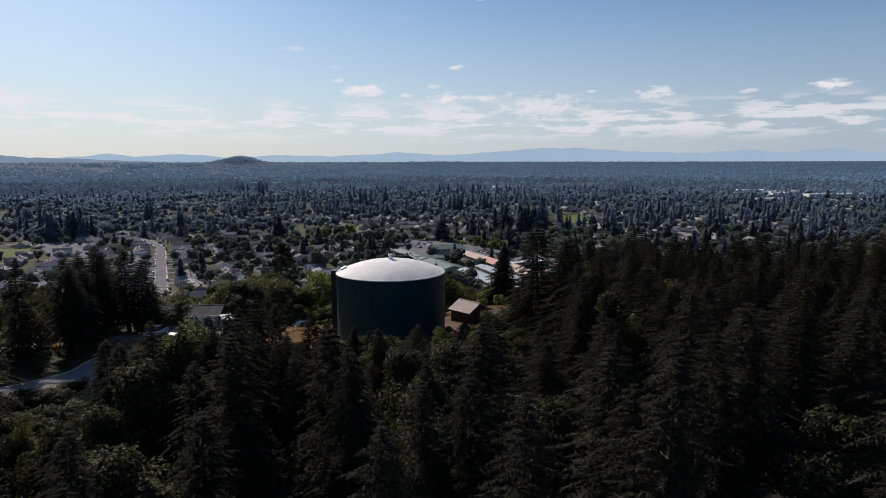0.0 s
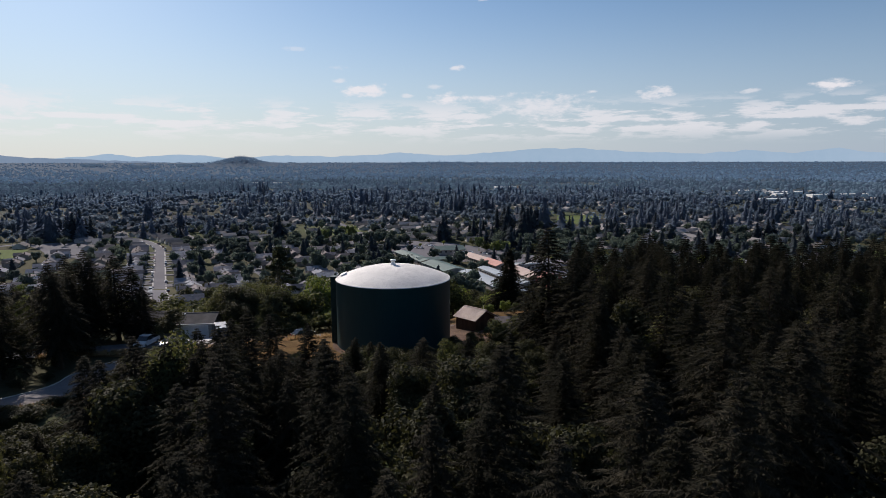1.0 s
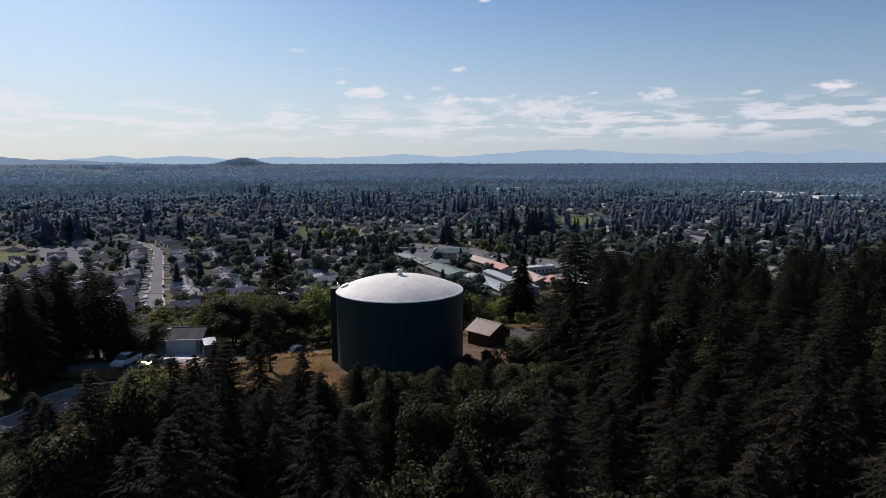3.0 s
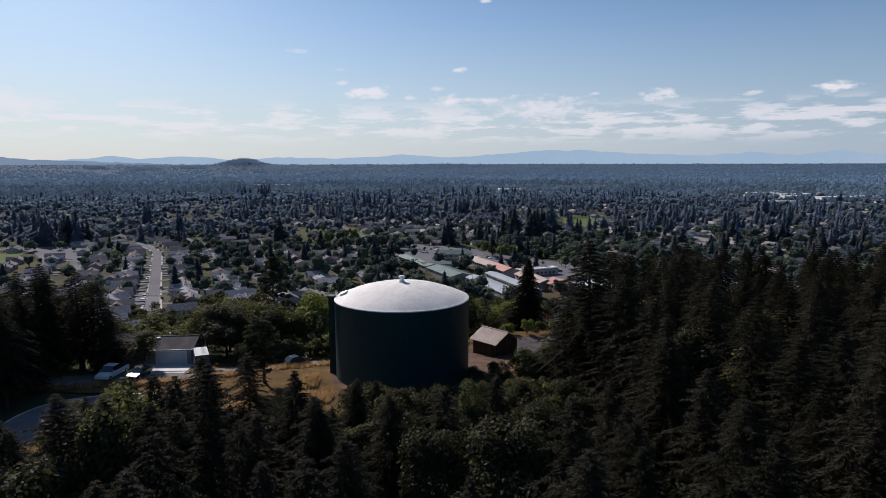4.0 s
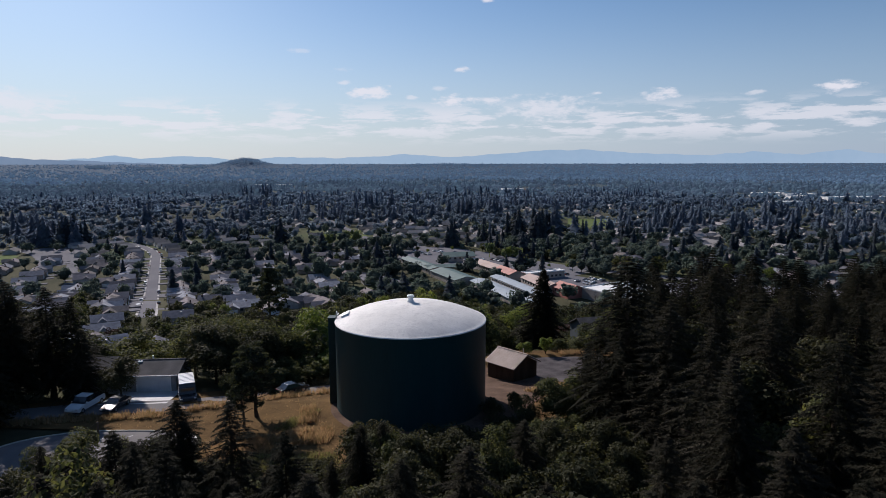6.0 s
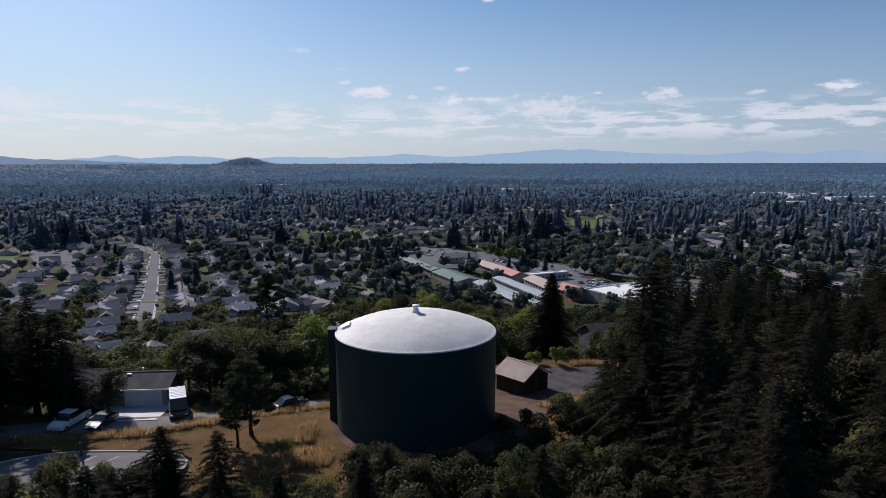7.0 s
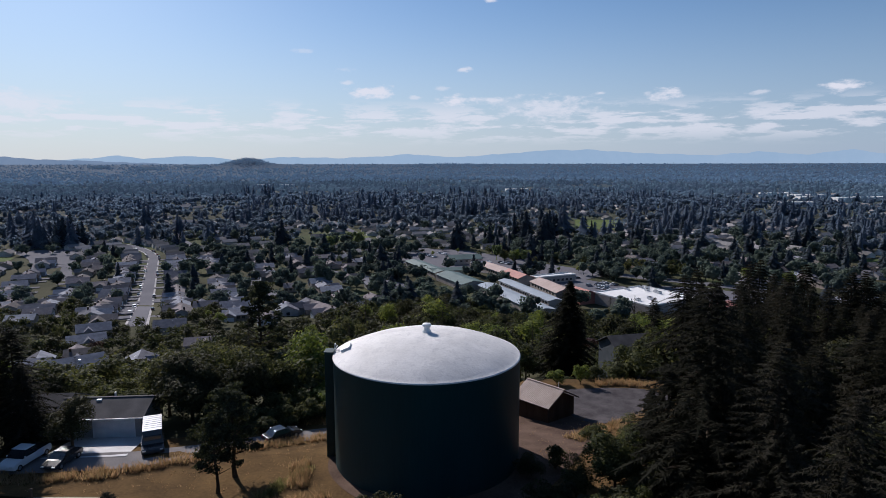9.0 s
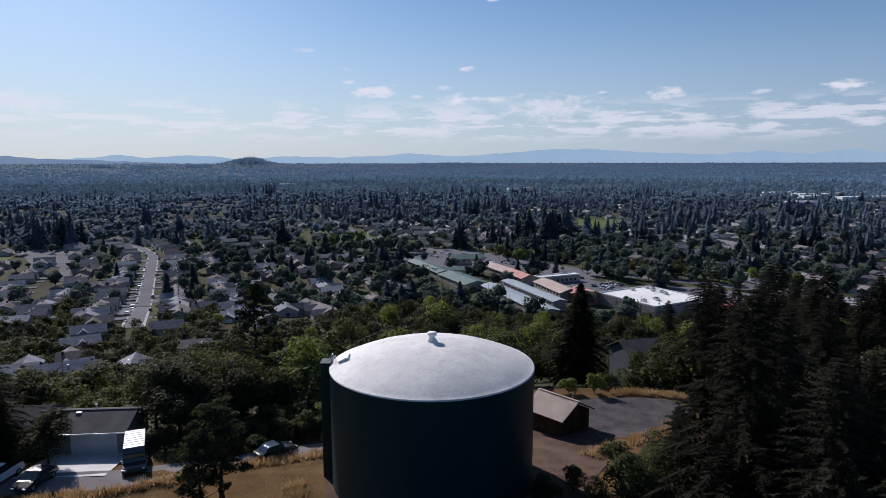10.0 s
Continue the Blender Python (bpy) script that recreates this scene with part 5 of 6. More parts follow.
# ---- houses of the valley ----


def valley_house(seed, wall_mat, roof_mat, label):
    r = random.Random(seed)
    t = thing("house", label, "house", pose(0, 0, -400))
    L, W, H, P = r.uniform(10.5, 12.5), r.uniform(8.5, 10), 2.8, r.uniform(2.0, 2.6)
    gable_house(t, L, W, H, P, 0.5, wall_mat, roof_mat)
    # cross gable towards the street with the garage
    cx, cw, cl = r.choice((-1, 1)) * L * 0.24, 6.4, 5.2
    bm = bmesh.new()
    y0, y1 = -W / 2 - cl + 2, 0.0
    a = [bm.verts.new((cx + x, y, z)) for y in (y0, y1) for x, z in ((-cw / 2, -0.8), (cw / 2, -0.8), (cw / 2, H), (0, H + 1.7), (-cw / 2, H))]
    bm.faces.new(a[:5][::-1])
    for i in range(5):
        bm.faces.new((a[i], a[(i + 1) % 5], a[5 + (i + 1) % 5], a[5 + i]))
    bmesh.ops.recalc_face_normals(bm, faces=bm.faces)
    part("garage_wing", bm, wall_mat, t)
    for s in (-1, 1):
        bm = bmesh.new()
        hw = cw / 2 + 0.45
        q = []
        for y in (y0 - 0.45, y1):
            q += [bm.verts.new((cx + s * xx, y, zz)) for xx, zz in ((0, H + 2.02), (hw, H + 0.0), (hw, H - 0.16), (0, H + 1.86))]
        for f in ((0, 1, 2, 3), (4, 7, 6, 5), (0, 4, 5, 1), (1, 5, 6, 2), (2, 6, 7, 3), (3, 7, 4, 0)):
            bm.faces.new([q[k] for k in f])
        bmesh.ops.recalc_face_normals(bm, faces=bm.faces)
        part("wing_roof", bm, roof_mat, t)
    part("garage_door", boxed(cx - 2.4, y0 - 0.06, 0, cx + 2.4, y0 - 0.01, 2.2), "door_white", t)
    for k in range(2):
        x = -math.copysign(1.0, cx) * (1.6 + 2.6 * k)
        part("window", boxed(x - 0.8, -W / 2 - 0.05, 0.9, x + 0.8, -W / 2 - 0.01, 2.2), "glass", t)
        part("rear_window", boxed(x - 0.8, W / 2 + 0.01, 0.9, x + 0.8, W / 2 + 0.05, 2.2), "glass", t)
    part("side_window", boxed(-L / 2 - 0.05, -1, 1.0, -L / 2 - 0.01, 0.6, 2.2), "glass", t)
    part("chimney", boxed(L * 0.3, 0.9, H, L * 0.3 + 0.8, 1.6, H + P + 0.7), "trim", t)
    part("path", boxed(cx - 2.6, y0 - 6.5, -0.5, cx + 2.6, y0 - 0.1, 0.03), "street", t)
    return t


def narrow_house(seed, wall_mat, roof_mat, label):
    """A deep house whose gable and garage face the street on local -x."""
    r = random.Random(seed)
    t = thing("house", label, "house", pose(0, 0, -400))
    L, W, H, P = r.uniform(12.5, 14.5), r.uniform(9.4, 10.4), 2.9, r.uniform(2.3, 2.8)
    gable_house(t, L, W, H, P, 0.45, wall_mat, roof_mat)
    x0 = -L / 2 - 0.02
    gy_ = r.choice((-1, 1)) * W * 0.2
    part("garage_door", boxed(x0 - 0.05, gy_ - 2.4, 0, x0, gy_ + 2.4, 2.2), "door_white", t)
    part("window", boxed(x0 - 0.05, -gy_ * 1.6 - 0.7, 0.9, x0, -gy_ * 1.6 + 0.7, 2.1), "glass", t)
    part("rear_window", boxed(-x0, -1.4, 0.8, -x0 + 0.05, 1.2, 2.1), "glass", t)
    # a lower cross gable on one side
    sd, cx, cw, q = r.choice((-1, 1)), r.uniform(0.5, 2.5), 4.6, []
    bm = bmesh.new()
    for y, zt in ((0.0, H + 1.9), (sd * (W / 2 + 0.8), H + 1.9)):
        q.append([bm.verts.new((cx + x, y, z)) for x, z in ((-cw / 2, H - 0.1), (cw / 2, H - 0.1), (0, zt))])
    bm.faces.new(q[0][::-1])
    bm.faces.new(q[1])
    for i in range(3):
        bm.faces.new((q[0][i], q[0][(i + 1) % 3], q[1][(i + 1) % 3], q[1][i]))
    bmesh.ops.recalc_face_normals(bm, faces=bm.faces)
    part("dormer", bm, roof_mat, t)
    part("roof_vent", boxed(1.0, -sd * 1.6, H + P * 0.6, 1.5, -sd * 1.1, H + P * 0.6 + 0.55), "rail", t)
    part("path", boxed(x0 - 6.0, gy_ - 2.5, -0.5, x0 - 0.08, gy_ + 2.5, 0.03), "street", t)
    return t


house_kinds = [valley_house(1, "siding", "shingle", "pale single-storey house with a grey shingle roof"), valley_house(2, "siding_tan", "shingle", "tan single-storey house with a grey shingle roof"),
               valley_house(3, "siding", "shingle_brown", "pale single-storey house with a brown shingle roof"), valley_house(4, "siding_tan", "shingle_brown", "tan single-storey house with a brown shingle roof")]
narrow_kinds = [narrow_house(5, "siding", "shingle", "pale gable-fronted house with a grey shingle roof"), narrow_house(6, "siding_tan", "shingle", "tan gable-fronted house with a grey shingle roof"),
                narrow_house(7, "siding", "shingle_brown", "pale gable-fronted house with a brownish shingle roof"), narrow_house(8, "siding_tan", "shingle", "tan gable-fronted house beside its close neighbours")]
car_kinds = [car("car_white", pose(0, 0, -400), "white car parked in the valley", "car"), car("car_dark", pose(0, 0, -400), "dark car parked in the valley", "car"),
             car("car_silver", pose(0, 0, -400), "silver sport utility car parked in the valley", "suv"), car("car_red", pose(0, 0, -400), "red car parked in the valley", "car")]


def at_length(line, d):
    for a, b in zip(line, line[1:]):
        s = math.hypot(b[0] - a[0], b[1] - a[1])
        if d <= s:
            f = d / s
            return a[0] + (b[0] - a[0]) * f, a[1] + (b[1] - a[1]) * f, math.atan2(b[1] - a[1], b[0] - a[0])
        d -= s
    return None


taken = []


def clear(x, y, gap):
    return all((x - a) ** 2 + (y - b) ** 2 > gap * gap for a, b in taken)


def seg_gap(x, y, line):
    best = 1e9
    for (x0, y0), (x1, y1) in zip(line, line[1:]):
        dx, dy = x1 - x0, y1 - y0
        f = max(0, min(1, ((x - x0) * dx + (y - y0) * dy) / (dx * dx + dy * dy)))
        best = min(best, math.hypot(x - x0 - f * dx, y - y0 - f * dy))
    return best


SHOPS = [(40, 398, 40, 13, -67), (51, 369, 26, 12, -70), (51, 312, 66, 8, -70), (41, 302, 78, 14, -70), (-13, 411, 60, 12, -66), (2, 395, 23, 12, 14), (11, 358, 42, 17, -66), (16, 447, 26, 17, 14),
         (29, 434, 16, 8, 14), (68, 327, 38, 13, -74), (81, 304, 17, 14, -66), (75, 367, 32, 9, 25), (115, 291, 40, 42, 30), (148, 274, 18, 13, 20), (110, 345, 50, 34, -50), (20, 435, 60, 40, -20), (121, 315, 140, 42, -58.7), (8, 495, 60, 50, -36), (66, 432, 80, 24, -52), (168, 318, 50, 46, -40)]


def in_shops(x, y):
    for cx, cy, L, W, ang in SHOPS:
        a = radians(ang)
        u, v = (x - cx) * math.cos(a) + (y - cy) * math.sin(a), -(x - cx) * math.sin(a) + (y - cy) * math.cos(a)
        if abs(u) < L / 2 + 5 and abs(v) < W / 2 + 5:
            return True
    return False


def in_field(x, y):
    return (0.19 < x / (y + 61) < 0.285 and 650 < y < 842) or (-490 < x < -345 and 412 < y < 488) or (-132 < x < -78 and 585 < y < 645) or (325 < x < 425 and 415 < y < 475)


n_house = 0


far_spots = []


def add_house(x, y, face, row=False):
    global n_house
    if (20 < x < 190 and 230 < y < 420) or (-40 < x < 60 and 320 < y < 480) or not clear(x, y, 11.6 if row else 13.5) or in_shops(x, y) or in_field(x, y) or seg_gap(x, y, MAIN) < 13.5 or min(seg_gap(x, y, c) for c in CROSS) < 12:
        return
    taken.append((x, y))
    if y > 470 or (n_house > 262 and not row):
        far_spots.append((x, y, face))
        return
    n_house += 1
    deep = row and rnd.random() < 0.4
    if row and not deep:
        face -= math.pi / 2
    ob = copy_thing(rnd.choice(narrow_kinds if deep else house_kinds), pose(x, y, gz(x, y) + 0.35, 0, 0, math.degrees(face) + rnd.uniform(-3, 3)))
    ob["group"] = "houses of the valley"


for off in (17.5, -17.5, 43, -43, 79, -79, 105, -105, 140, 166):
    d = rnd.uniform(2, 10)
    while d < 560:
        p = at_length(MAIN, d)
        d += rnd.uniform(13.0, 15.6)
        if p is None:
            break
        x, y = p[0] - off * math.sin(p[2]), p[1] + off * math.cos(p[2])
        if y < (186 if off == 17.5 else 205) or rnd.random() < (0.03 if abs(off) < 30 else 0.12 if abs(off) < 60 else 0.22):
            continue
        outward = abs(off) in (17.5, 79, 140)
        side = 1 if off > 0 else -1
        add_house(x, y, p[2] + (math.pi / 2 if (side > 0) == outward else -math.pi / 2), True)
for _ in range(2600):
    x, y = rnd.uniform(-560, 620), rnd.uniform(225, 800)
    if abs(x) < 0.72 * (y + 60) and (x > 150 or y > 480 or x < -20) and rnd.random() < 0.5 + 0.9 * noise.noise(Vector((x * 0.008, y * 0.008, 9.3))) + (0.2 if x > 0 else 0):
        add_house(x, y, rnd.choice((0.3, 0.3 + math.pi / 2, 0.3 + math.pi, 1.87)))
# houses that step down the slope behind the hill-top house and to the far side of the yard
for x, y, face in ((-136, 185, 0.4), (-129, 164, 3.5), (-121, 145, 0.4), (-108, 120, 3.4), (-97, 104, 0.3), (-84, 106, 1.9), (-76, 62, 0.5), (-88, 64, 3.5), (-104, 172, 0.3), (-170, 185, 0.3), (-176, 205, 3.4), (-90, 205, 0.3), (-72, 190, 1.9), (-81, 142, 0.4), (-38, 108, 0.4), (84, 130, 0.6)):
    taken.append((x, y))
    ob = copy_thing(rnd.choice(house_kinds + narrow_kinds), pose(x, y, gz(x, y) + 0.8, 0, 0, math.degrees(face) + rnd.uniform(-12, 12)) @ Matrix.Scale(0.82, 4))
    ob["group"] = "houses on the slope"

t = thing("house", "pale blue-grey two-storey house below the yard", "house", pose(42.0, 64.0, gz(42.0, 64.0), 0, 0, 14))
taken += [(42.0, 64.0), (35, 58), (34, 50)]
gable_house(t, 12.5, 9.0, 8.0, 2.4, 0.6, "siding_blue", "shingle_dark")
for x, z in ((-5.2, 5.4), (-2.6, 5.4), (0.6, 5.4), (3.8, 5.4), (-4.6, 2.2), (-1.4, 2.2), (2.4, 2.2)):
    w = part("window", boxed(x, -4.56, z, x + 1.3, -4.51, z + 1.4), "glass", t, "dark window")
    part("window_frame", boxed(x - 0.08, -4.6, z - 0.1, x + 1.38, -4.565, z - 0.004), "white_metal", w)
for proto, x, y, h, w in ((broads[0], 33.5, 40.0, 9.0, 1.15), (broads[0], 37.5, 38.0, 10.0, 1.1), (broads[2], 41.0, 45.0, 9.0, 1.1), (shrubs[0], 28.0, 37.0, 3.4, 1.1), (shrubs[1], 31.0, 39.0, 3.8, 1.1), (shrubs[1], 22.5, 36.0, 3.0, 1.3), (shrubs[0], 25.0, 33.5, 2.6, 1.2), (young[1], 30.5, 36.0, 6.0, 1.3)):
    plant(proto, x, y, h, 4 if proto in shrubs else 10 if proto in young else 11, w)

# cars along the street and on the shop parking
for _ in range(26):
    p = at_length(MAIN, rnd.uniform(30, 400))
    s = rnd.choice((-1, 1)) * rnd.uniform(4.2, 4.8)
    x, y = p[0] - s * math.sin(p[2]), p[1] + s * math.cos(p[2])
    ob = copy_thing(rnd.choice(car_kinds[:3] * 4 + car_kinds[3:]), on_ground(x, y, math.degrees(p[2]) + (0 if s < 0 else 180), 0.21))
    ob["group"] = "parked cars in the valley"
for row, n in ((0.0, 9), (7.5, 7), (16.0, 6)):
    for i in range(n):
        if rnd.random() < 0.25:
            continue
        x, y = 95 + 2.75 * i * 0.52 + row * 0.85, 354 - 2.75 * i * 0.855 + row * 0.52
        ob = copy_thing(rnd.choice(car_kinds[:3] * 4 + car_kinds[3:]), on_ground(x, y, rnd.choice((31, 211)) + rnd.uniform(-3, 3), 0.16))
        ob["group"] = "parked cars in the valley"

for x0, y0, n in ((-22, 498, 9), (-6, 506, 6), (44, 452, 6), (84, 392, 7)):
    for i in range(n):
        if rnd.random() < 0.3:
            continue
        x, y = x0 + 2.75 * i * 0.62, y0 - 2.75 * i * 0.78
        ob = copy_thing(rnd.choice(car_kinds[:3] * 4 + car_kinds[3:]), on_ground(x, y, rnd.choice((40, 220)) + rnd.uniform(-3, 3), 0.17))
        ob["group"] = "parked cars in the valley"

# ---- long sheds and shops ----


def long_building(name, label, x, y, L, W, ang, H, rise, roof_mat, wall_mat="wall_beige", windows=0, flat=False, units=0):
    t = thing(name, label, "building", pose(x, y, gz(x, y) + 0.1, 0, 0, ang))
    if flat:
        part("wall", boxed(-L / 2, -W / 2, -3, L / 2, W / 2, H), wall_mat, t)
        part("roof", boxed(-L / 2 + 0.3, -W / 2 + 0.3, H + 0.004, L / 2 - 0.3, W / 2 - 0.3, H + 0.1), roof_mat, t)
        for b in ((-L / 2, -W / 2, L / 2, -W / 2 + 0.3), (-L / 2, W / 2 - 0.3, L / 2, W / 2), (-L / 2, -W / 2 + 0.3, -L / 2 + 0.3, W / 2 - 0.3), (L / 2 - 0.3, -W / 2 + 0.3, L / 2, W / 2 - 0.3)):
            part("parapet", boxed(b[0], b[1], H + 0.004, b[2], b[3], H + 0.7), roof_mat, t)
    else:
        gable_house(t, L, W, H, rise, 0.6, wall_mat, roof_mat)
    k = random.Random(int(L * 10))
    for i in range(units):
        ux, uy = k.uniform(-L / 2 + 3, L / 2 - 3), k.uniform(-W / 2 + 3, W / 2 - 3)
        u = part("air_unit", boxed(ux, uy, H + 0.1, ux + 2.4, uy + 1.8, H + 1.5, 0.05), "rail", t, "grey rooftop air unit")
        part("grille", boxed(ux + 0.4, uy + 0.3, H + 1.5, ux + 2.0, uy + 1.5, H + 1.58), "tyre", u)
    for i in range(windows):
        wx = -L / 2 + 2 + (L - 4) * (i + 0.5) / windows
        wh = H if not flat else H - 1.2
        for s in (-1, 1):
            part("window", boxed(wx - 0.9, s * (W / 2 + 0.03) - 0.03, wh - 2.2, wx + 0.9, s * (W / 2 + 0.03) + 0.03, wh - 0.7), "glass", t)
    return t


long_building("shop_row", "long low shop row with a faded pink roof", 40, 398, 40, 13, -67, 4.2, 2.2, "roof_beige", windows=10)
long_building("shop_row", "shop row with a red metal roof", 51, 369, 26, 12, -70, 4.4, 2.4, "roof_red", windows=6)
long_building("storage_shed", "long storage building with a pale blue roof and many windows", 51, 312, 66, 8, -70, 5.6, 0.9, "roof_blue", windows=20)
long_building("storage_shed", "lower long storage building with a pale blue metal roof", 41, 302.5, 78, 12.5, -70, 3.6, 1.1, "roof_blue")
long_building("storage_shed", "long shed with a weathered green roof", -13, 411, 60, 12, -66, 3.8, 1.3, "roof_green", windows=8)
long_building("storage_shed", "shed with a pale green roof", 2, 395, 23, 12, 14, 4.0, 1.4, "roof_green")
long_building("storage_shed", "wide shed with a weathered green roof", 11, 358, 42, 17, -66, 4.2, 1.8, "roof_green")
long_building("hall", "hall with a green metal roof and dark openings", 16, 450, 26, 17, 14, 4.4, 2.6, "roof_green", windows=5)
long_building("carport", "open carport with a pale flat roof", 29, 432, 16, 8, 14, 3.2, 0, "roof_blue", flat=True)
long_building("shop_row", "shop row with a beige roof", 68, 327, 38, 13, -74, 4.6, 2.4, "roof_beige", windows=8)
long_building("shop", "shop with a red brick front and hipped red roof", 81, 304, 17, 13, -66, 5.0, 3.0, "roof_red", "roof_red", windows=3)
long_building("shop_row", "flat white-roofed shop row", 75, 367, 32, 8, 25, 4.4, 0, "roof_white", flat=True, windows=8)
long_building("supermarket", "large store with a white flat roof and air units", 115, 291, 40, 42, 30, 6.0, 0, "roof_white", flat=True, units=9)
long_building("shop", "low shop with a red roof", 148, 274, 18, 13, 20, 4.4, 1.6, "roof_red", windows=4)
for x, y, L, W in ((772, 1442, 62, 36), (806, 1372, 74, 30), (757, 1290, 40, 26), (826, 1252, 70, 26), (890, 1268, 80, 30), (640, 1105, 60, 24), (194, 1694, 60, 24), (-560, 2050, 120, 30),
                   (-2096, 3822, 110, 40), (-1765, 3763, 130, 30), (-1576, 4005, 150, 30), (-1046, 3616, 70, 26)):
    long_building("warehouse", "far low warehouse with white walls and roof", x, y, L, W, 8, 8 if y < 3000 else 16, 0, "roof_white", "roof_white", flat=True)

# utility poles along the valley road
for i in range(7):
    x, y = 178 + i * 34, 226 + i * 40
    t = thing("utility_pole", "wooden utility pole with a crossarm", "pole", pose(x, y, gz(x, y), 0, 0, 50), "utility poles")
    bm = bmesh.new()
    tube(bm, (0, 0, -0.5), (0, 0, 11), 0.16, 0.11, 8)
    part("shaft", bm, "pole", t)
    part("crossarm", boxed(-1.3, -0.06, 9.9, 1.3, 0.06, 10.05), "pole", t)

# ---- trees on the slope and in the valley ----


def tree_spot_ok(x, y, gap=5.0):
    return clear(x, y, 7.6) and not in_shops(x, y) and not in_field(x, y) and seg_gap(x, y, MAIN) > 9.5 and min(seg_gap(x, y, c) for c in CROSS) > 5.6


for x, y, h in ((139, 413, 10), (143, 393, 13), (149, 386, 11), (161, 379, 15), (155, 394, 9), (182, 372, 14), (170, 386, 11), (110, 432, 9), (92, 452, 10), (202, 356, 12), (224, 342, 12), (70, 430, 9), (58, 446, 12), (50, 460, 11), (128, 402, 8)):
    plant(slope_broads[0 if h != 12 else 3], x, y, h, 11, 1.0, "shade trees by the shop road")
for x, y, h in ((-20, 507, 6), (-2, 522, 7), (-10, 490, 4.5), (30, 482, 6), (72, 424, 5), (100, 404, 5), (50, 470, 6.5), (-28, 522, 8), (12, 506, 5), (22, 466, 4), (86, 408, 4), (-34, 500, 8), (40, 500, 9)):
    plant(slope_broads[0 if h > 5 else 3], x, y, h, 11, 1.15, "small trees between the parking bays")
for x, y, h in ((33, 262, 12), (45, 250, 14), (24, 286, 11), (60, 246, 12), (26, 318, 9), (31, 322, 8), (-2, 330, 9), (88, 262, 12), (98, 254, 14), (106, 250, 13), (118, 246, 15)):
    plant(slope_firs[1], x, y, h, 20, 1.2, "firs beside the long sheds")
def slope_cap(x, y):
    """Greatest tree height that leaves the town and the shops in view over the slope."""
    u = x / (y + 61)
    k = 0.36 if 0.145 < u < 0.31 and y < 64 else float(np.interp(u, [-0.7, -0.5, -0.43, -0.3, -0.24, -0.15, 0, 0.04, 0.1, 0.38, 0.45, 0.7], [0.37, 0.345, 0.285, 0.262, 0.25, 0.222, 0.205, 0.215, 0.237, 0.237, 0.2, 0.15]))
    least = 4.0 + 5.0 * (0.5 + noise.noise(Vector((x * 0.11, y * 0.11, 2.2)))) if u < -0.36 else 1.8
    return max(least, 31.5 - k * (y + 61) - gz(x, y))


cells = []
for gxx in range(-40, 41):
    for gyy in range(3, 44):
        x, y = gxx * 6.4 + rnd.uniform(-2.6, 2.6), gyy * 6.4 + rnd.uniform(-2.6, 2.6)
        if abs(x) > 0.72 * (y + 66) + 8 or y < np.interp(x, [-60, -34, -32.5, -24, -17, -9, 0, 10, 12, 32, 36], [17, 17, 9, 7.5, 11, 14.5, 19, 25, 29.5, 30, 30]) or not tree_spot_ok(x, y):
            continue
        if rnd.random() < (0.06 if y < 200 else 0.3):
            continue
        cells.append((x, y))
thicket = cells[::3]
cells = [c for i, c in enumerate(cells) if i % 3]
rnd.shuffle(cells)
thicket += cells[300:]
for x, y in cells[:300]:
    if rnd.random() < 0.2:
        low = 0.6 if x < -40 and y < 240 else 1.0
        plant(rnd.choice(slope_firs), x, y, min(rnd.uniform(9, 17) * low, slope_cap(x, y) * rnd.uniform(0.8, 1.3)), 20, rnd.uniform(0.9, 1.4), "trees on the slope")
    else:
        k = rnd.choices((0, 1, 2, 3, 4), (4, 3, 3, 2, 0.5))[0]
        low = 0.62 if x < -40 and y < 240 else 1.0
        plant(slope_broads[k], x, y, min(rnd.uniform(8, 14) * low, slope_cap(x, y) * rnd.uniform(0.75, 1.1)), (11, 11, 11, 11, 9)[k], rnd.uniform(0.95, 1.35), "trees on the slope")


def scattered(protos, spots):
    """One joined mesh of many copies: spots are (proto, x, y, z, height factor, width factor, turn)."""
    VV, FF, base = [], [], 0
    by = {}
    for s in spots:
        by.setdefault(s[0], []).append(s[1:])
    for k, rows in by.items():
        v, f = protos[k]
        a = np.array(rows)
        c, s = np.cos(a[:, 5]), np.sin(a[:, 5])
        X = v[None, :, 0] * a[:, 4, None]
        Y = v[None, :, 1] * a[:, 4, None]
        P = np.stack([X * c[:, None] - Y * s[:, None] + a[:, 0, None], X * s[:, None] + Y * c[:, None] + a[:, 1, None], v[None, :, 2] * a[:, 3, None] + a[:, 2, None]], -1)
        VV.append(P.reshape(-1, 3))
        FF.append((f[None] + (np.arange(len(a)) * len(v))[:, None, None]).reshape(-1, f.shape[1]) + base)
        base += VV[-1].shape[0]
    return np.concatenate(VV), np.concatenate(FF)


def small_broad(seed, leaves, leaf, wild=0.55):
    V, F, _ = leaf_crown(np.random.default_rng(seed), (0, 0, 5.6), (4.0, 4.0, 4.8), 9, leaves, leaf, 0.35, wild, (0.1, 0.6), (0.4, 0.58))
    return V, np.concatenate([F[:, :3], F[:, [0, 2, 3]]])


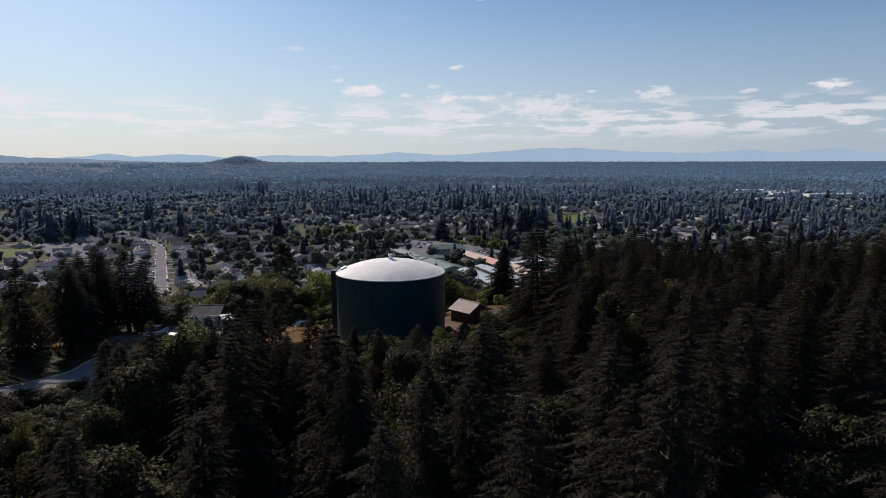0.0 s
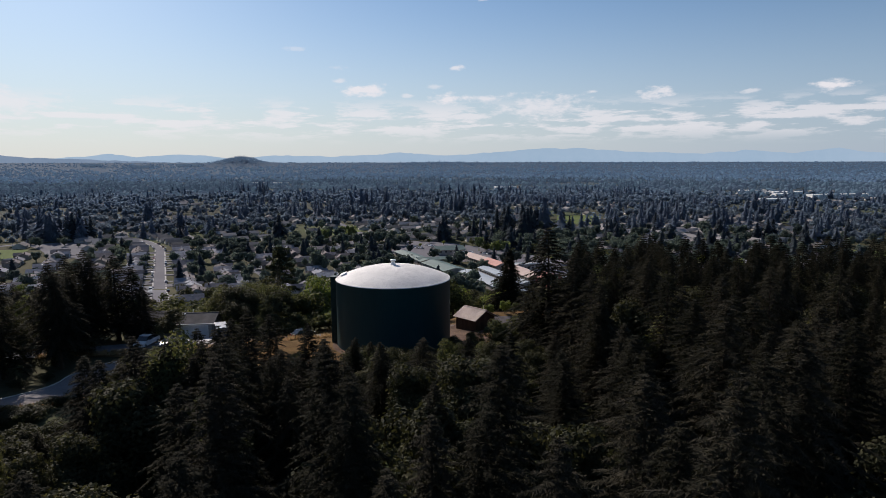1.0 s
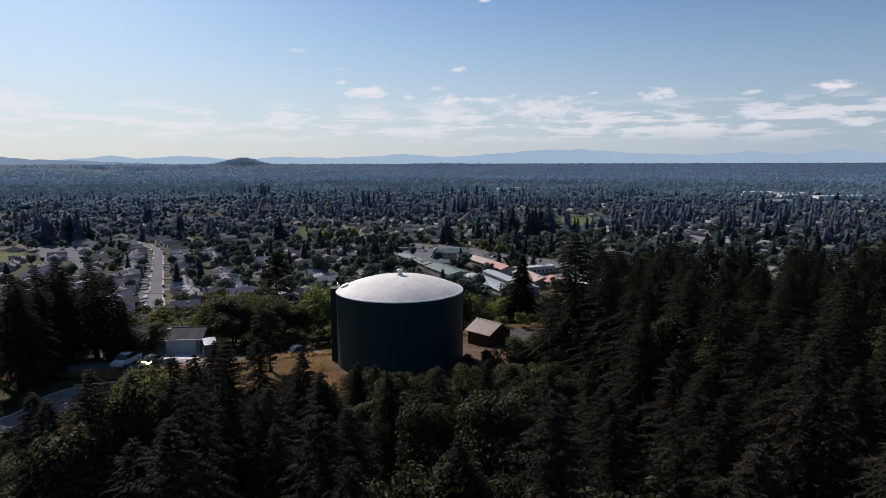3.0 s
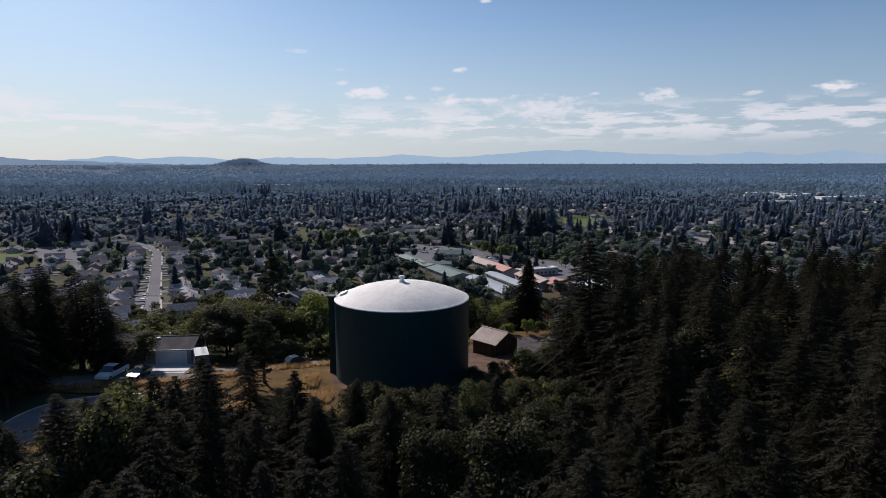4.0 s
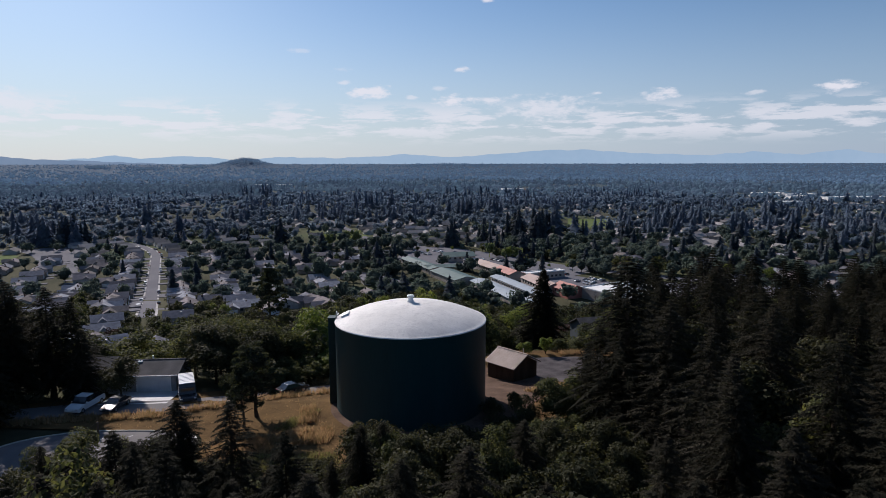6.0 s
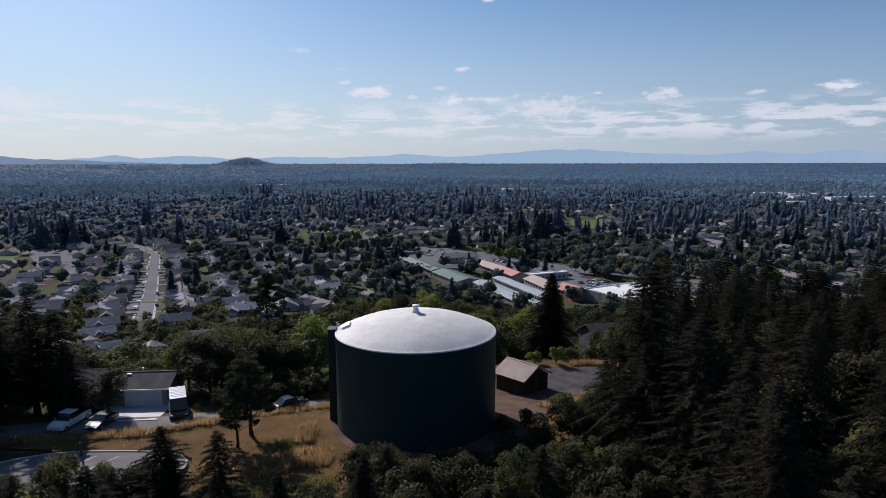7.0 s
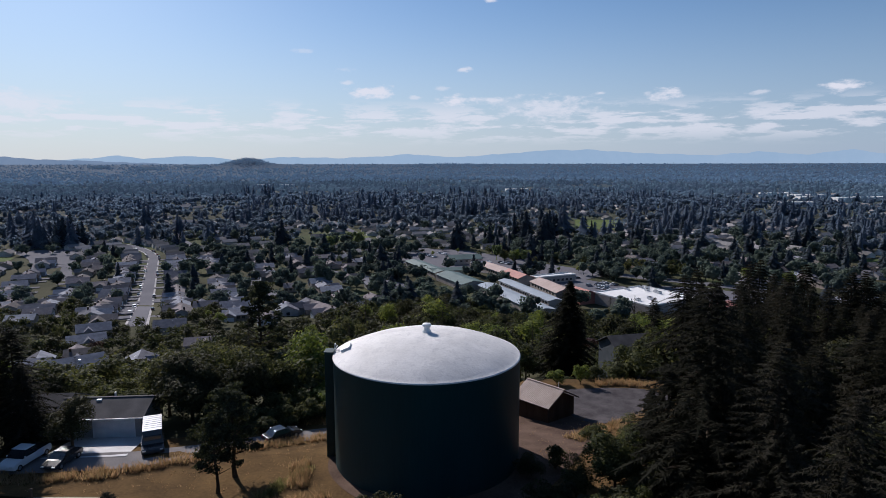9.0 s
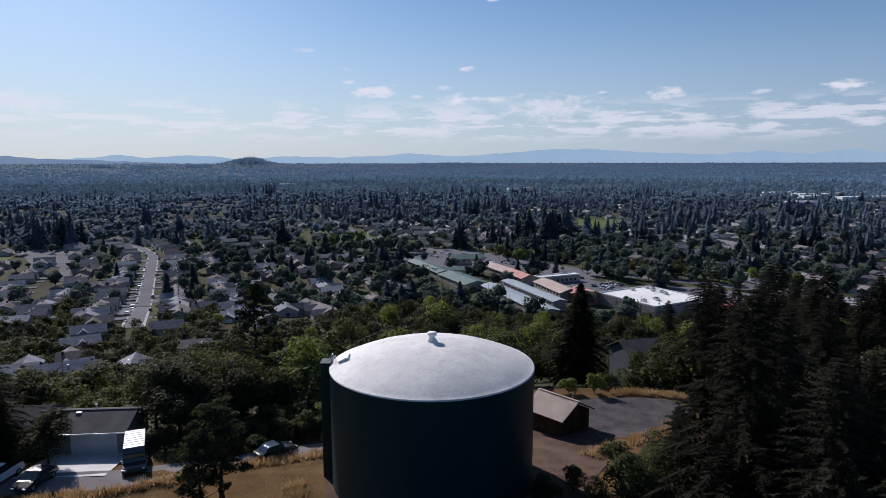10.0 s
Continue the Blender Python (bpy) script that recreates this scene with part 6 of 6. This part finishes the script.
def lumps(seed, parts, level):
    """Uneven round clumps, closed, for crowns seen from afar."""
    rng = np.random.default_rng(seed)
    VV, FF, n = [], [], 0
    for cx, cy, cz, rx, rz, lev in parts:
        bm = bmesh.new()
        bmesh.ops.create_icosphere(bm, subdivisions=lev if level is None else level, radius=1.0)
        v = np.array([q.co[:] for q in bm.verts])
        f = np.array([[q.index for q in t.verts] for t in bm.faces])
        bm.free()
        v = v * (1 + rng.uniform(-0.24, 0.22, (len(v), 1))) * np.array([rx, rx, rz]) + np.array([cx, cy, cz])
        VV.append(v)
        FF.append(f + n)
        n += len(v)
    return np.concatenate(VV), np.concatenate(FF)


def round_tree(seed, leaves, leaf, level=None):
    rng = np.random.default_rng(seed)
    parts = [(0, 0, 5.4, 2.3, 3.0, 1)] + [(2.2 * math.cos(a), 2.2 * math.sin(a), rng.uniform(4.0, 7.6), rng.uniform(0.9, 1.4), rng.uniform(0.9, 1.5), 0) for a in rng.uniform(0, 6.28, 4)]
    V, F = lumps(seed, parts if level is None else parts[:3], level)
    v, f = small_broad(seed, leaves, leaf, 0.5)
    stem = np.array([(-0.3, 0, 0), (0.3, 0, 0), (0, 0.3, 4.0)])
    return np.concatenate([V, v, stem]), np.concatenate([F, f + len(V), [[len(V) + len(v), len(V) + len(v) + 1, len(V) + len(v) + 2]]])


def spire(seed, layers, boughs, spread, core=6):
    """A ragged conifer of drooping kite-shaped boughs round a slim core, 20 m tall."""
    rng = np.random.default_rng(seed)
    V, F = [], []
    for i in range(core):
        a = 2 * math.pi * i / core
        q = spread * 0.42 * rng.uniform(0.8, 1.2)
        V.append((q * math.cos(a), q * math.sin(a), 1.2))
    V.append((0, 0, 20.0))
    F += [(i, (i + 1) % core, core) for i in range(core)]
    sway = rng.uniform(0, 6.28)
    for k in range(layers):
        f = k / layers
        z = 1.6 + 17.6 * f
        r = spread * (1 - f) ** 0.75 * rng.uniform(0.8, 1.15) + 0.35
        turn = rng.uniform(0, 6.28)
        for j in range(boughs):
            a = turn + 2 * math.pi * (j + rng.uniform(-0.25, 0.25)) / boughs
            L = r * rng.uniform(0.6, 1.25) * (1 + 0.22 * math.sin(a + sway))
            w = L * rng.uniform(0.2, 0.34)
            c, sn = math.cos(a), math.sin(a)
            drop = L * rng.uniform(0.15, 0.6)
            b = len(V)
            V += [(0, 0, z + 1.9 * 10 / layers), (0.55 * L * c - w * sn, 0.55 * L * sn + w * c, z - 0.35 * drop), (L * c, L * sn, z - drop), (0.55 * L * c + w * sn, 0.55 * L * sn - w * c, z - 0.35 * drop)]
            F += [(b, b + 1, b + 2), (b, b + 2, b + 3)]
    return np.array(V), np.array(F)


mid = [round_tree(81, 300, 0.58), round_tree(82, 300, 0.58), spire(83, 14, 9, 5.4), spire(84, 13, 9, 4.4), spire(98, 12, 9, 6.2)]
mid2 = [round_tree(88, 80, 0.95, 0), round_tree(89, 80, 0.95, 0), spire(83, 8, 7, 5.6, 5), spire(84, 7, 7, 4.8, 5), spire(98, 7, 7, 6.4, 5)]
far = [lumps(85, [(0, 0, 4.5, 4.4, 5.0, 1), (3.0, 1.0, 3.5, 3.0, 3.6, 1)], None), lumps(86, [(0, 0, 5.0, 3.8, 5.6, 1), (-3.0, 1.0, 3.0, 3.4, 3.2, 1)], None), spire(87, 4, 4, 4.6, 3)]
spots = []
dense = [small_broad(91, 260, 0.55), small_broad(92, 260, 0.55)]
for x, y in thicket:
    k = min(rnd.uniform(0.5, 1.05) * (0.6 if x < -40 and y < 240 else 1.0), 0.1 * slope_cap(x, y))
    spots.append((rnd.choice((0, 1)), x, y, gz(x, y) - 0.8, k, k * 1.25, rnd.uniform(0, 6.28)))
for _ in range(1150):
    x, y = rnd.uniform(-185, -34), rnd.uniform(16, 235)
    if abs(x) < 0.72 * (y + 66) + 8 and tree_spot_ok(x, y) and y > np.interp(x, [-60, -34, -32.5], [17, 17, 9]):
        k = min(rnd.choice((rnd.uniform(0.25, 0.45), rnd.uniform(0.5, 0.95))), 0.1 * slope_cap(x, y))
        spots.append((rnd.choice((0, 1)), x, y, gz(x, y) - 0.7, k, k * rnd.uniform(1.0, 1.4), rnd.uniform(0, 6.28)))
fine = [small_broad(95, 520, 0.4), small_broad(96, 520, 0.4)]
V, F = scattered(fine, [q for q in spots if q[2] < 46])
tagged(raw("near_thicket", V, F, "leaves"), "dense green bushes behind the lane and the shed", "thicket", kind="stuff")
upper = [q for q in spots if q[2] >= 46]
for k, (material, label) in enumerate((("leaves", "dense green thicket of young trees on the slope"), ("dark_leaves", "dark green thicket of young trees on the slope"))):
    V, F = scattered(dense, [q for i, q in enumerate(upper) if int(q[6] * 10) % 2 == k])
    tagged(raw("slope_thicket", V, F, material), label, "thicket", kind="stuff")
bush = [small_broad(93, 70, 0.75), small_broad(94, 70, 0.75)]
spots = []
for _ in range(5200):
    y = -108 + 160 * rnd.random()
    x = rnd.uniform(-1, 1) * (0.74 * (y + 124) + 6)
    top = woods_height(x, y)
    if top < 1.5 or len(spots) > 1500:
        continue
    k = min(0.45, 0.1 + 0.06 * top) * rnd.uniform(0.6, 1.0)
    spots.append((rnd.choice((0, 1)), x, y, gz(x, y) - 0.5, k, k * 1.3, rnd.uniform(0, 6.28)))
V, F = scattered(bush, spots)
tagged(raw("undergrowth", V, F, "dark_leaves"), "dark leafy undergrowth of the hill woods", "undergrowth", kind="stuff")
spots = []
for _ in range(420):
    f, o = rnd.uniform(0.25, 0.86), rnd.uniform(-9, 9)
    x, y = 8.8 - 55.8 * f + 0.85 * o, -117 + 90 * f + 0.53 * o
    top = woods_height(x, y)
    if 1.5 <= top < 9:
        k = min(top, 4.5) * rnd.uniform(0.06, 0.095)
        spots.append((rnd.choice((0, 1)), x, y, gz(x, y) - 0.3, k, k * 1.2, rnd.uniform(0, 6.28)))
for _ in range(120):
    x = rnd.uniform(-63, -42)
    y = -45.6 + (x + 60) * 1.04 - rnd.uniform(0.8, 9.0)
    k = rnd.uniform(0.12, 0.23)
    spots.append((rnd.choice((0, 1)), x, y, gz(x, y) - 0.2, k, k * 1.7, rnd.uniform(0, 6.28)))
V, F = scattered(fine, spots)
tagged(raw("lane_shrubs", V, F, "dark_leaves"), "low dark shrubs on the bank before the lane", "shrubs", kind="stuff")
spots = []
for _ in range(1500):
    x, y = rnd.uniform(-75, 85), rnd.uniform(-160, -40)
    if abs(x) < 0.74 * (y + 124) + 9 or abs(x) > 70 + 0.3 * (y + 100) or rnd.random() > 0.2:
        continue
    k = rnd.uniform(0.5, 0.9)
    spots.append((rnd.choice((2, 3)), x, y, gz(x, y) - 0.3, k, k * 1.1, rnd.uniform(0, 6.28)))
V, F = scattered(mid, spots)
tagged(raw("outer_woods", V, F, "needles"), "dark firs of the hill woods going on all round", "woods", kind="stuff")
spots = []
tries = 0
while len(spots) < 6600 and tries < 60000:
    tries += 1
    y = 235 + 1200 * rnd.random() ** 0.8
    x = rnd.uniform(-1, 1) * 0.76 * (y + 70)
    dens = 0.6 + 0.95 * noise.noise(Vector((x * 0.007, y * 0.007, 0.3)))
    if y > 620:
        dens += 0.12
    if 560 < x < 960 and 1000 < y < 1480 and rnd.random() < 0.7:
        continue
    town = x < -20 and y < 560 and seg_gap(x, y, MAIN) < 125
    if town:
        dens *= 1.1
    if rnd.random() > dens or not tree_spot_ok(x, y):
        continue
    conifer = noise.noise(Vector((x * 0.008, y * 0.008, 4.0))) + rnd.uniform(-0.5, 0.5) > (0.46 if town else 0.47)
    if conifer:
        tall = rnd.uniform(0.4, 0.9) if town else rnd.choice((rnd.uniform(0.45, 0.85), rnd.uniform(0.7, 1.2)))
        spots.append((rnd.choice((2, 3, 4)), x, y, gz(x, y) - 0.3, tall, (0.5 + 0.65 * tall) * rnd.uniform(0.85, 1.3), rnd.uniform(0, 6.28)))
    else:
        k = rnd.choice((rnd.uniform(0.45, 0.9), rnd.uniform(0.9, 1.4))) if town else rnd.choice((rnd.uniform(0.6, 1.1), rnd.uniform(1.0, 1.6)))
        spots.append((rnd.choice((0, 1)), x, y, gz(x, y) - 0.3, k * rnd.uniform(0.75, 1.1), k * rnd.uniform(0.9, 1.25), rnd.uniform(0, 6.28)))
# tall dark fir groves that stand out: x, y, how many, how wide, how tall
GROVES = [(-425, 571, 7, 14, 34), (-378, 552, 14, 19, 35), (-370, 720, 3, 7, 33), (-310, 676, 3, 8, 29), (-248, 604, 3, 8, 27), (-267, 794, 3, 8, 25), (-161, 538, 4, 7, 32), (-429, 1412, 10, 52, 38),
          (-52, 795, 16, 46, 28), (10, 539, 4, 9, 31), (-120, 992, 8, 37, 35), (60, 884, 12, 50, 35), (90, 574, 9, 21, 36), (123, 633, 7, 14, 42), (149, 593, 4, 8, 29), (169, 607, 3, 7, 26)]
GROVES += [(186, 549, 4, 9, 27), (308, 744, 9, 25, 34), (189, 418, 4, 9, 25), (198, 373, 3, 5, 19), (214, 389, 2, 4, 17), (308, 562, 4, 8, 22), (342, 541, 7, 15, 24), (480, 823, 5, 16, 35),
           (337, 464, 5, 10, 26), (269, 367, 3, 8, 12), (-42, 388, 2, 4, 14), (-35, 417, 2, 3, 20), (115, 1464, 25, 162, 30), (-692, 1537, 30, 200, 31)]
GROVES += [(240, 400, 6, 20, 20), (285, 425, 6, 22, 22), (330, 395, 7, 22, 22), (380, 500, 7, 25, 24), (250, 620, 7, 25, 28), (360, 660, 8, 30, 28), (260, 480, 5, 15, 22), (430, 560, 6, 25, 26), (420, 700, 8, 40, 28), (520, 690, 8, 40, 26)]
for cx, cy, n, wide, tall in GROVES:
    for _ in range(n):
        x, y = cx + rnd.uniform(-wide, wide), cy + rnd.uniform(-0.6, 0.9) * min(wide, 25)
        k = tall / 20 * rnd.uniform(0.6, 1.0)
        spots.append((rnd.choice((2, 3, 4)), x, y, gz(x, y) - 0.3, k, (0.45 + 0.7 * k) * rnd.uniform(0.9, 1.3), rnd.uniform(0, 6.28)))
# single round trees that stand out: x, y, height
ROUND = [(-126, 387, 10), (-116, 387, 9), (-82, 355, 20), (-76, 352, 15), (-84, 438, 7), (-95, 573, 15), (-83, 547, 19), (-105, 520, 18), (-185, 289, 12), (-210, 297, 12), (-206, 290, 11), (-167, 411, 11), (-238, 581, 13),
         (65, 443, 15), (56, 447, 13), (44, 466, 16), (-157, 605, 12), (-143, 424, 15), (184, 607, 26), (435, 609, 21), (296, 584, 20)]
sunlit = []
for x, y, h in ROUND:
    k = h / 10.4
    (sunlit if y > 435 and -110 < x < 80 else spots).append((rnd.choice((0, 1)), x, y, gz(x, y) - 0.3, k, k * 0.95, rnd.uniform(0, 6.28)))
V, F = scattered(mid, sunlit)
tagged(raw("sunlit_trees", V, F, "valley_lime"), "bright yellow-green trees by the shop road", "trees", kind="stuff")
for _ in range(20000):
    r = 1250 + 3560 * rnd.random() ** 1.1
    a = rnd.uniform(-0.69, 0.69)
    x, y = r * math.sin(a), r * math.cos(a) - 60
    if 600 < x < 960 and 1000 < y < 1480 and rnd.random() < 0.75:
        continue
    if (200 < x < 345 and 1735 < y < 1900) or (noise.noise(Vector((x * 0.0035, y * 0.0035, 1.3))) < -0.32 and rnd.random() < 0.8):
        continue
    small = float(np.interp(r, [2400, 4600], [1.0, 0.55]))
    k = rnd.uniform(0.7, 1.5) * small
    if rnd.random() < 0.22 + 0.5 * noise.noise(Vector((x * 0.004, y * 0.004, 7.7))):
        spots.append((2, x, y, gz(x, y) - 0.5, rnd.uniform(0.6, 1.15) * small, rnd.uniform(1.1, 1.6) * small, rnd.uniform(0, 6.28)))
    else:
        spots.append((rnd.choice((0, 1)), x, y, gz(x, y) - 0.5, k, k * 1.5, rnd.uniform(0, 6.28)))
for cx, cy, sx, n in ((-1316, 4270, 85, 520), (-1440, 4270, 75, 220), (25, 4420, 190, 260)):
    for _ in range(n):
        x, y = rnd.gauss(cx, sx), rnd.gauss(cy, 90)
        spots.append((rnd.choice((0, 2, 2)), x, y, gz(x, y) - 0.5, rnd.uniform(0.4, 0.9), rnd.uniform(0.6, 1.1), rnd.uniform(0, 6.28)))
# each farther zone takes materials with more blue haze in their colour
ZONES = [("valley", mid, 0, 640, "among the valley houses"), ("plain", mid2, 640, 1000, "covering the plain, with haze in their colour"), ("outer_plain", mid2, 1000, 1500, "of the outer plain"),
         ("far", far, 1500, 2600, "of the far plain, with haze in their colour"), ("horizon", far, 2600, 9000, "along the horizon, with haze in their colour")]
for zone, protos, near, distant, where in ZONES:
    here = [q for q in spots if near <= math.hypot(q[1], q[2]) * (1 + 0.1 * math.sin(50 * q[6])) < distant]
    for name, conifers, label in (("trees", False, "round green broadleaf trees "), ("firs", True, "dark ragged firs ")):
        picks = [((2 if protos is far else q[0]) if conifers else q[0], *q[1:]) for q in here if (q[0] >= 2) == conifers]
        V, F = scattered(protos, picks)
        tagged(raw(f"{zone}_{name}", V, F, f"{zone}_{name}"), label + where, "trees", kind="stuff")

# smaller far houses between the trees
for _ in range(480):
    y = 780 + 800 * rnd.random()
    x = rnd.uniform(-1, 1) * 0.74 * (y + 70)
    if clear(x, y, 14) and not in_field(x, y) and min(seg_gap(x, y, c) for c in CROSS) > 11:
        far_spots.append((x, y, 0.3 + rnd.choice((0, math.pi / 2))))
roof_v, roof_f, wall_v, wall_f = [], [], [], []
for x, y, a in far_spots:
    L, W, H, P = rnd.uniform(6, 8), rnd.uniform(4.5, 5.5), 2.8, rnd.uniform(1.8, 2.6)
    z, c, sn = gz(x, y), math.cos(a), math.sin(a)
    for v, f, corners, faces in ((wall_v, wall_f, [(i * L, j * W, k) for k in (-1, H) for i, j in ((-1, -1), (1, -1), (1, 1), (-1, 1))] + [(-L, 0, H + P), (L, 0, H + P)],
                                  ((0, 1, 5), (0, 5, 4), (1, 2, 6), (1, 6, 5), (2, 3, 7), (2, 7, 6), (3, 0, 4), (3, 4, 7), (5, 6, 9), (7, 4, 8))),
                                 (roof_v, roof_f, [(i * (L + 0.5), j * (W + 0.5) * (1 - k), H - 0.2 + k * (P + 0.35)) for k in (0, 1) for i, j in ((-1, -1), (1, -1), (1, 1), (-1, 1))],
                                  ((0, 1, 5), (0, 5, 4), (2, 3, 7), (2, 7, 6)))):
        b = len(v)
        v += [(x + p * c - q * sn, y + p * sn + q * c, z + h) for p, q, h in corners]
        f += [[b + q for q in g] for g in faces]
far_walls = raw("far_houses", wall_v, wall_f, "far_walls")
tagged(far_walls, "small pale houses with grey roofs among the valley trees", "houses", kind="stuff")
raw("roofs", roof_v, roof_f, "far_houses", far_walls, "grey shingle roofs")

# ---- far hills ----


def backdrop(name, profile, y, material, label, seed):
    pts = []
    for i in range(400):
        px = -420 + 2400 * i / 399
        h = np.interp(px, [p[0] for p in profile], [p[1] for p in profile]) + 1.7 * noise.fractal(Vector((px * 0.035, seed, 0)), 0.8, 2.1, 5)
        pts.append(((px - 784) / 1120 * (y + 88) + 5, 32 + (283 - h) / 1120 * (y + 88)))
    V, F = [], []
    for i, (x, z) in enumerate(pts):
        V += [(x, y, z), (x, y - 60, -60)]
        if i:
            F.append((2 * i - 2, 2 * i - 1, 2 * i + 1, 2 * i))
    return tagged(raw(name, V, F, material), label, "mountains", kind="structure")


# both strips glow in a fixed blue that stands in for haze
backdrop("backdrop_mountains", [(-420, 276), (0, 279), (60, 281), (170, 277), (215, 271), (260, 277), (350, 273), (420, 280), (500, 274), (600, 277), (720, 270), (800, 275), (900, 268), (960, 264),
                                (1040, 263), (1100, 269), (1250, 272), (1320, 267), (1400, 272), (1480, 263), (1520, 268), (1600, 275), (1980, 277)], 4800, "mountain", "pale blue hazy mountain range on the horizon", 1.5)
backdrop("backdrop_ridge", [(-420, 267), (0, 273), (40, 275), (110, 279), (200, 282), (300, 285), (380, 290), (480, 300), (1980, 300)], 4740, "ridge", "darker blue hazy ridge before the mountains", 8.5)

# the first tree, house and car of each kind served only as patterns
for proto in [solid_fir] + firs + pines + young + broads + shrubs + slope_firs + slope_broads + house_kinds + narrow_kinds + car_kinds:
    for o in (*proto.children_recursive, proto):
        bpy.data.objects.remove(o)
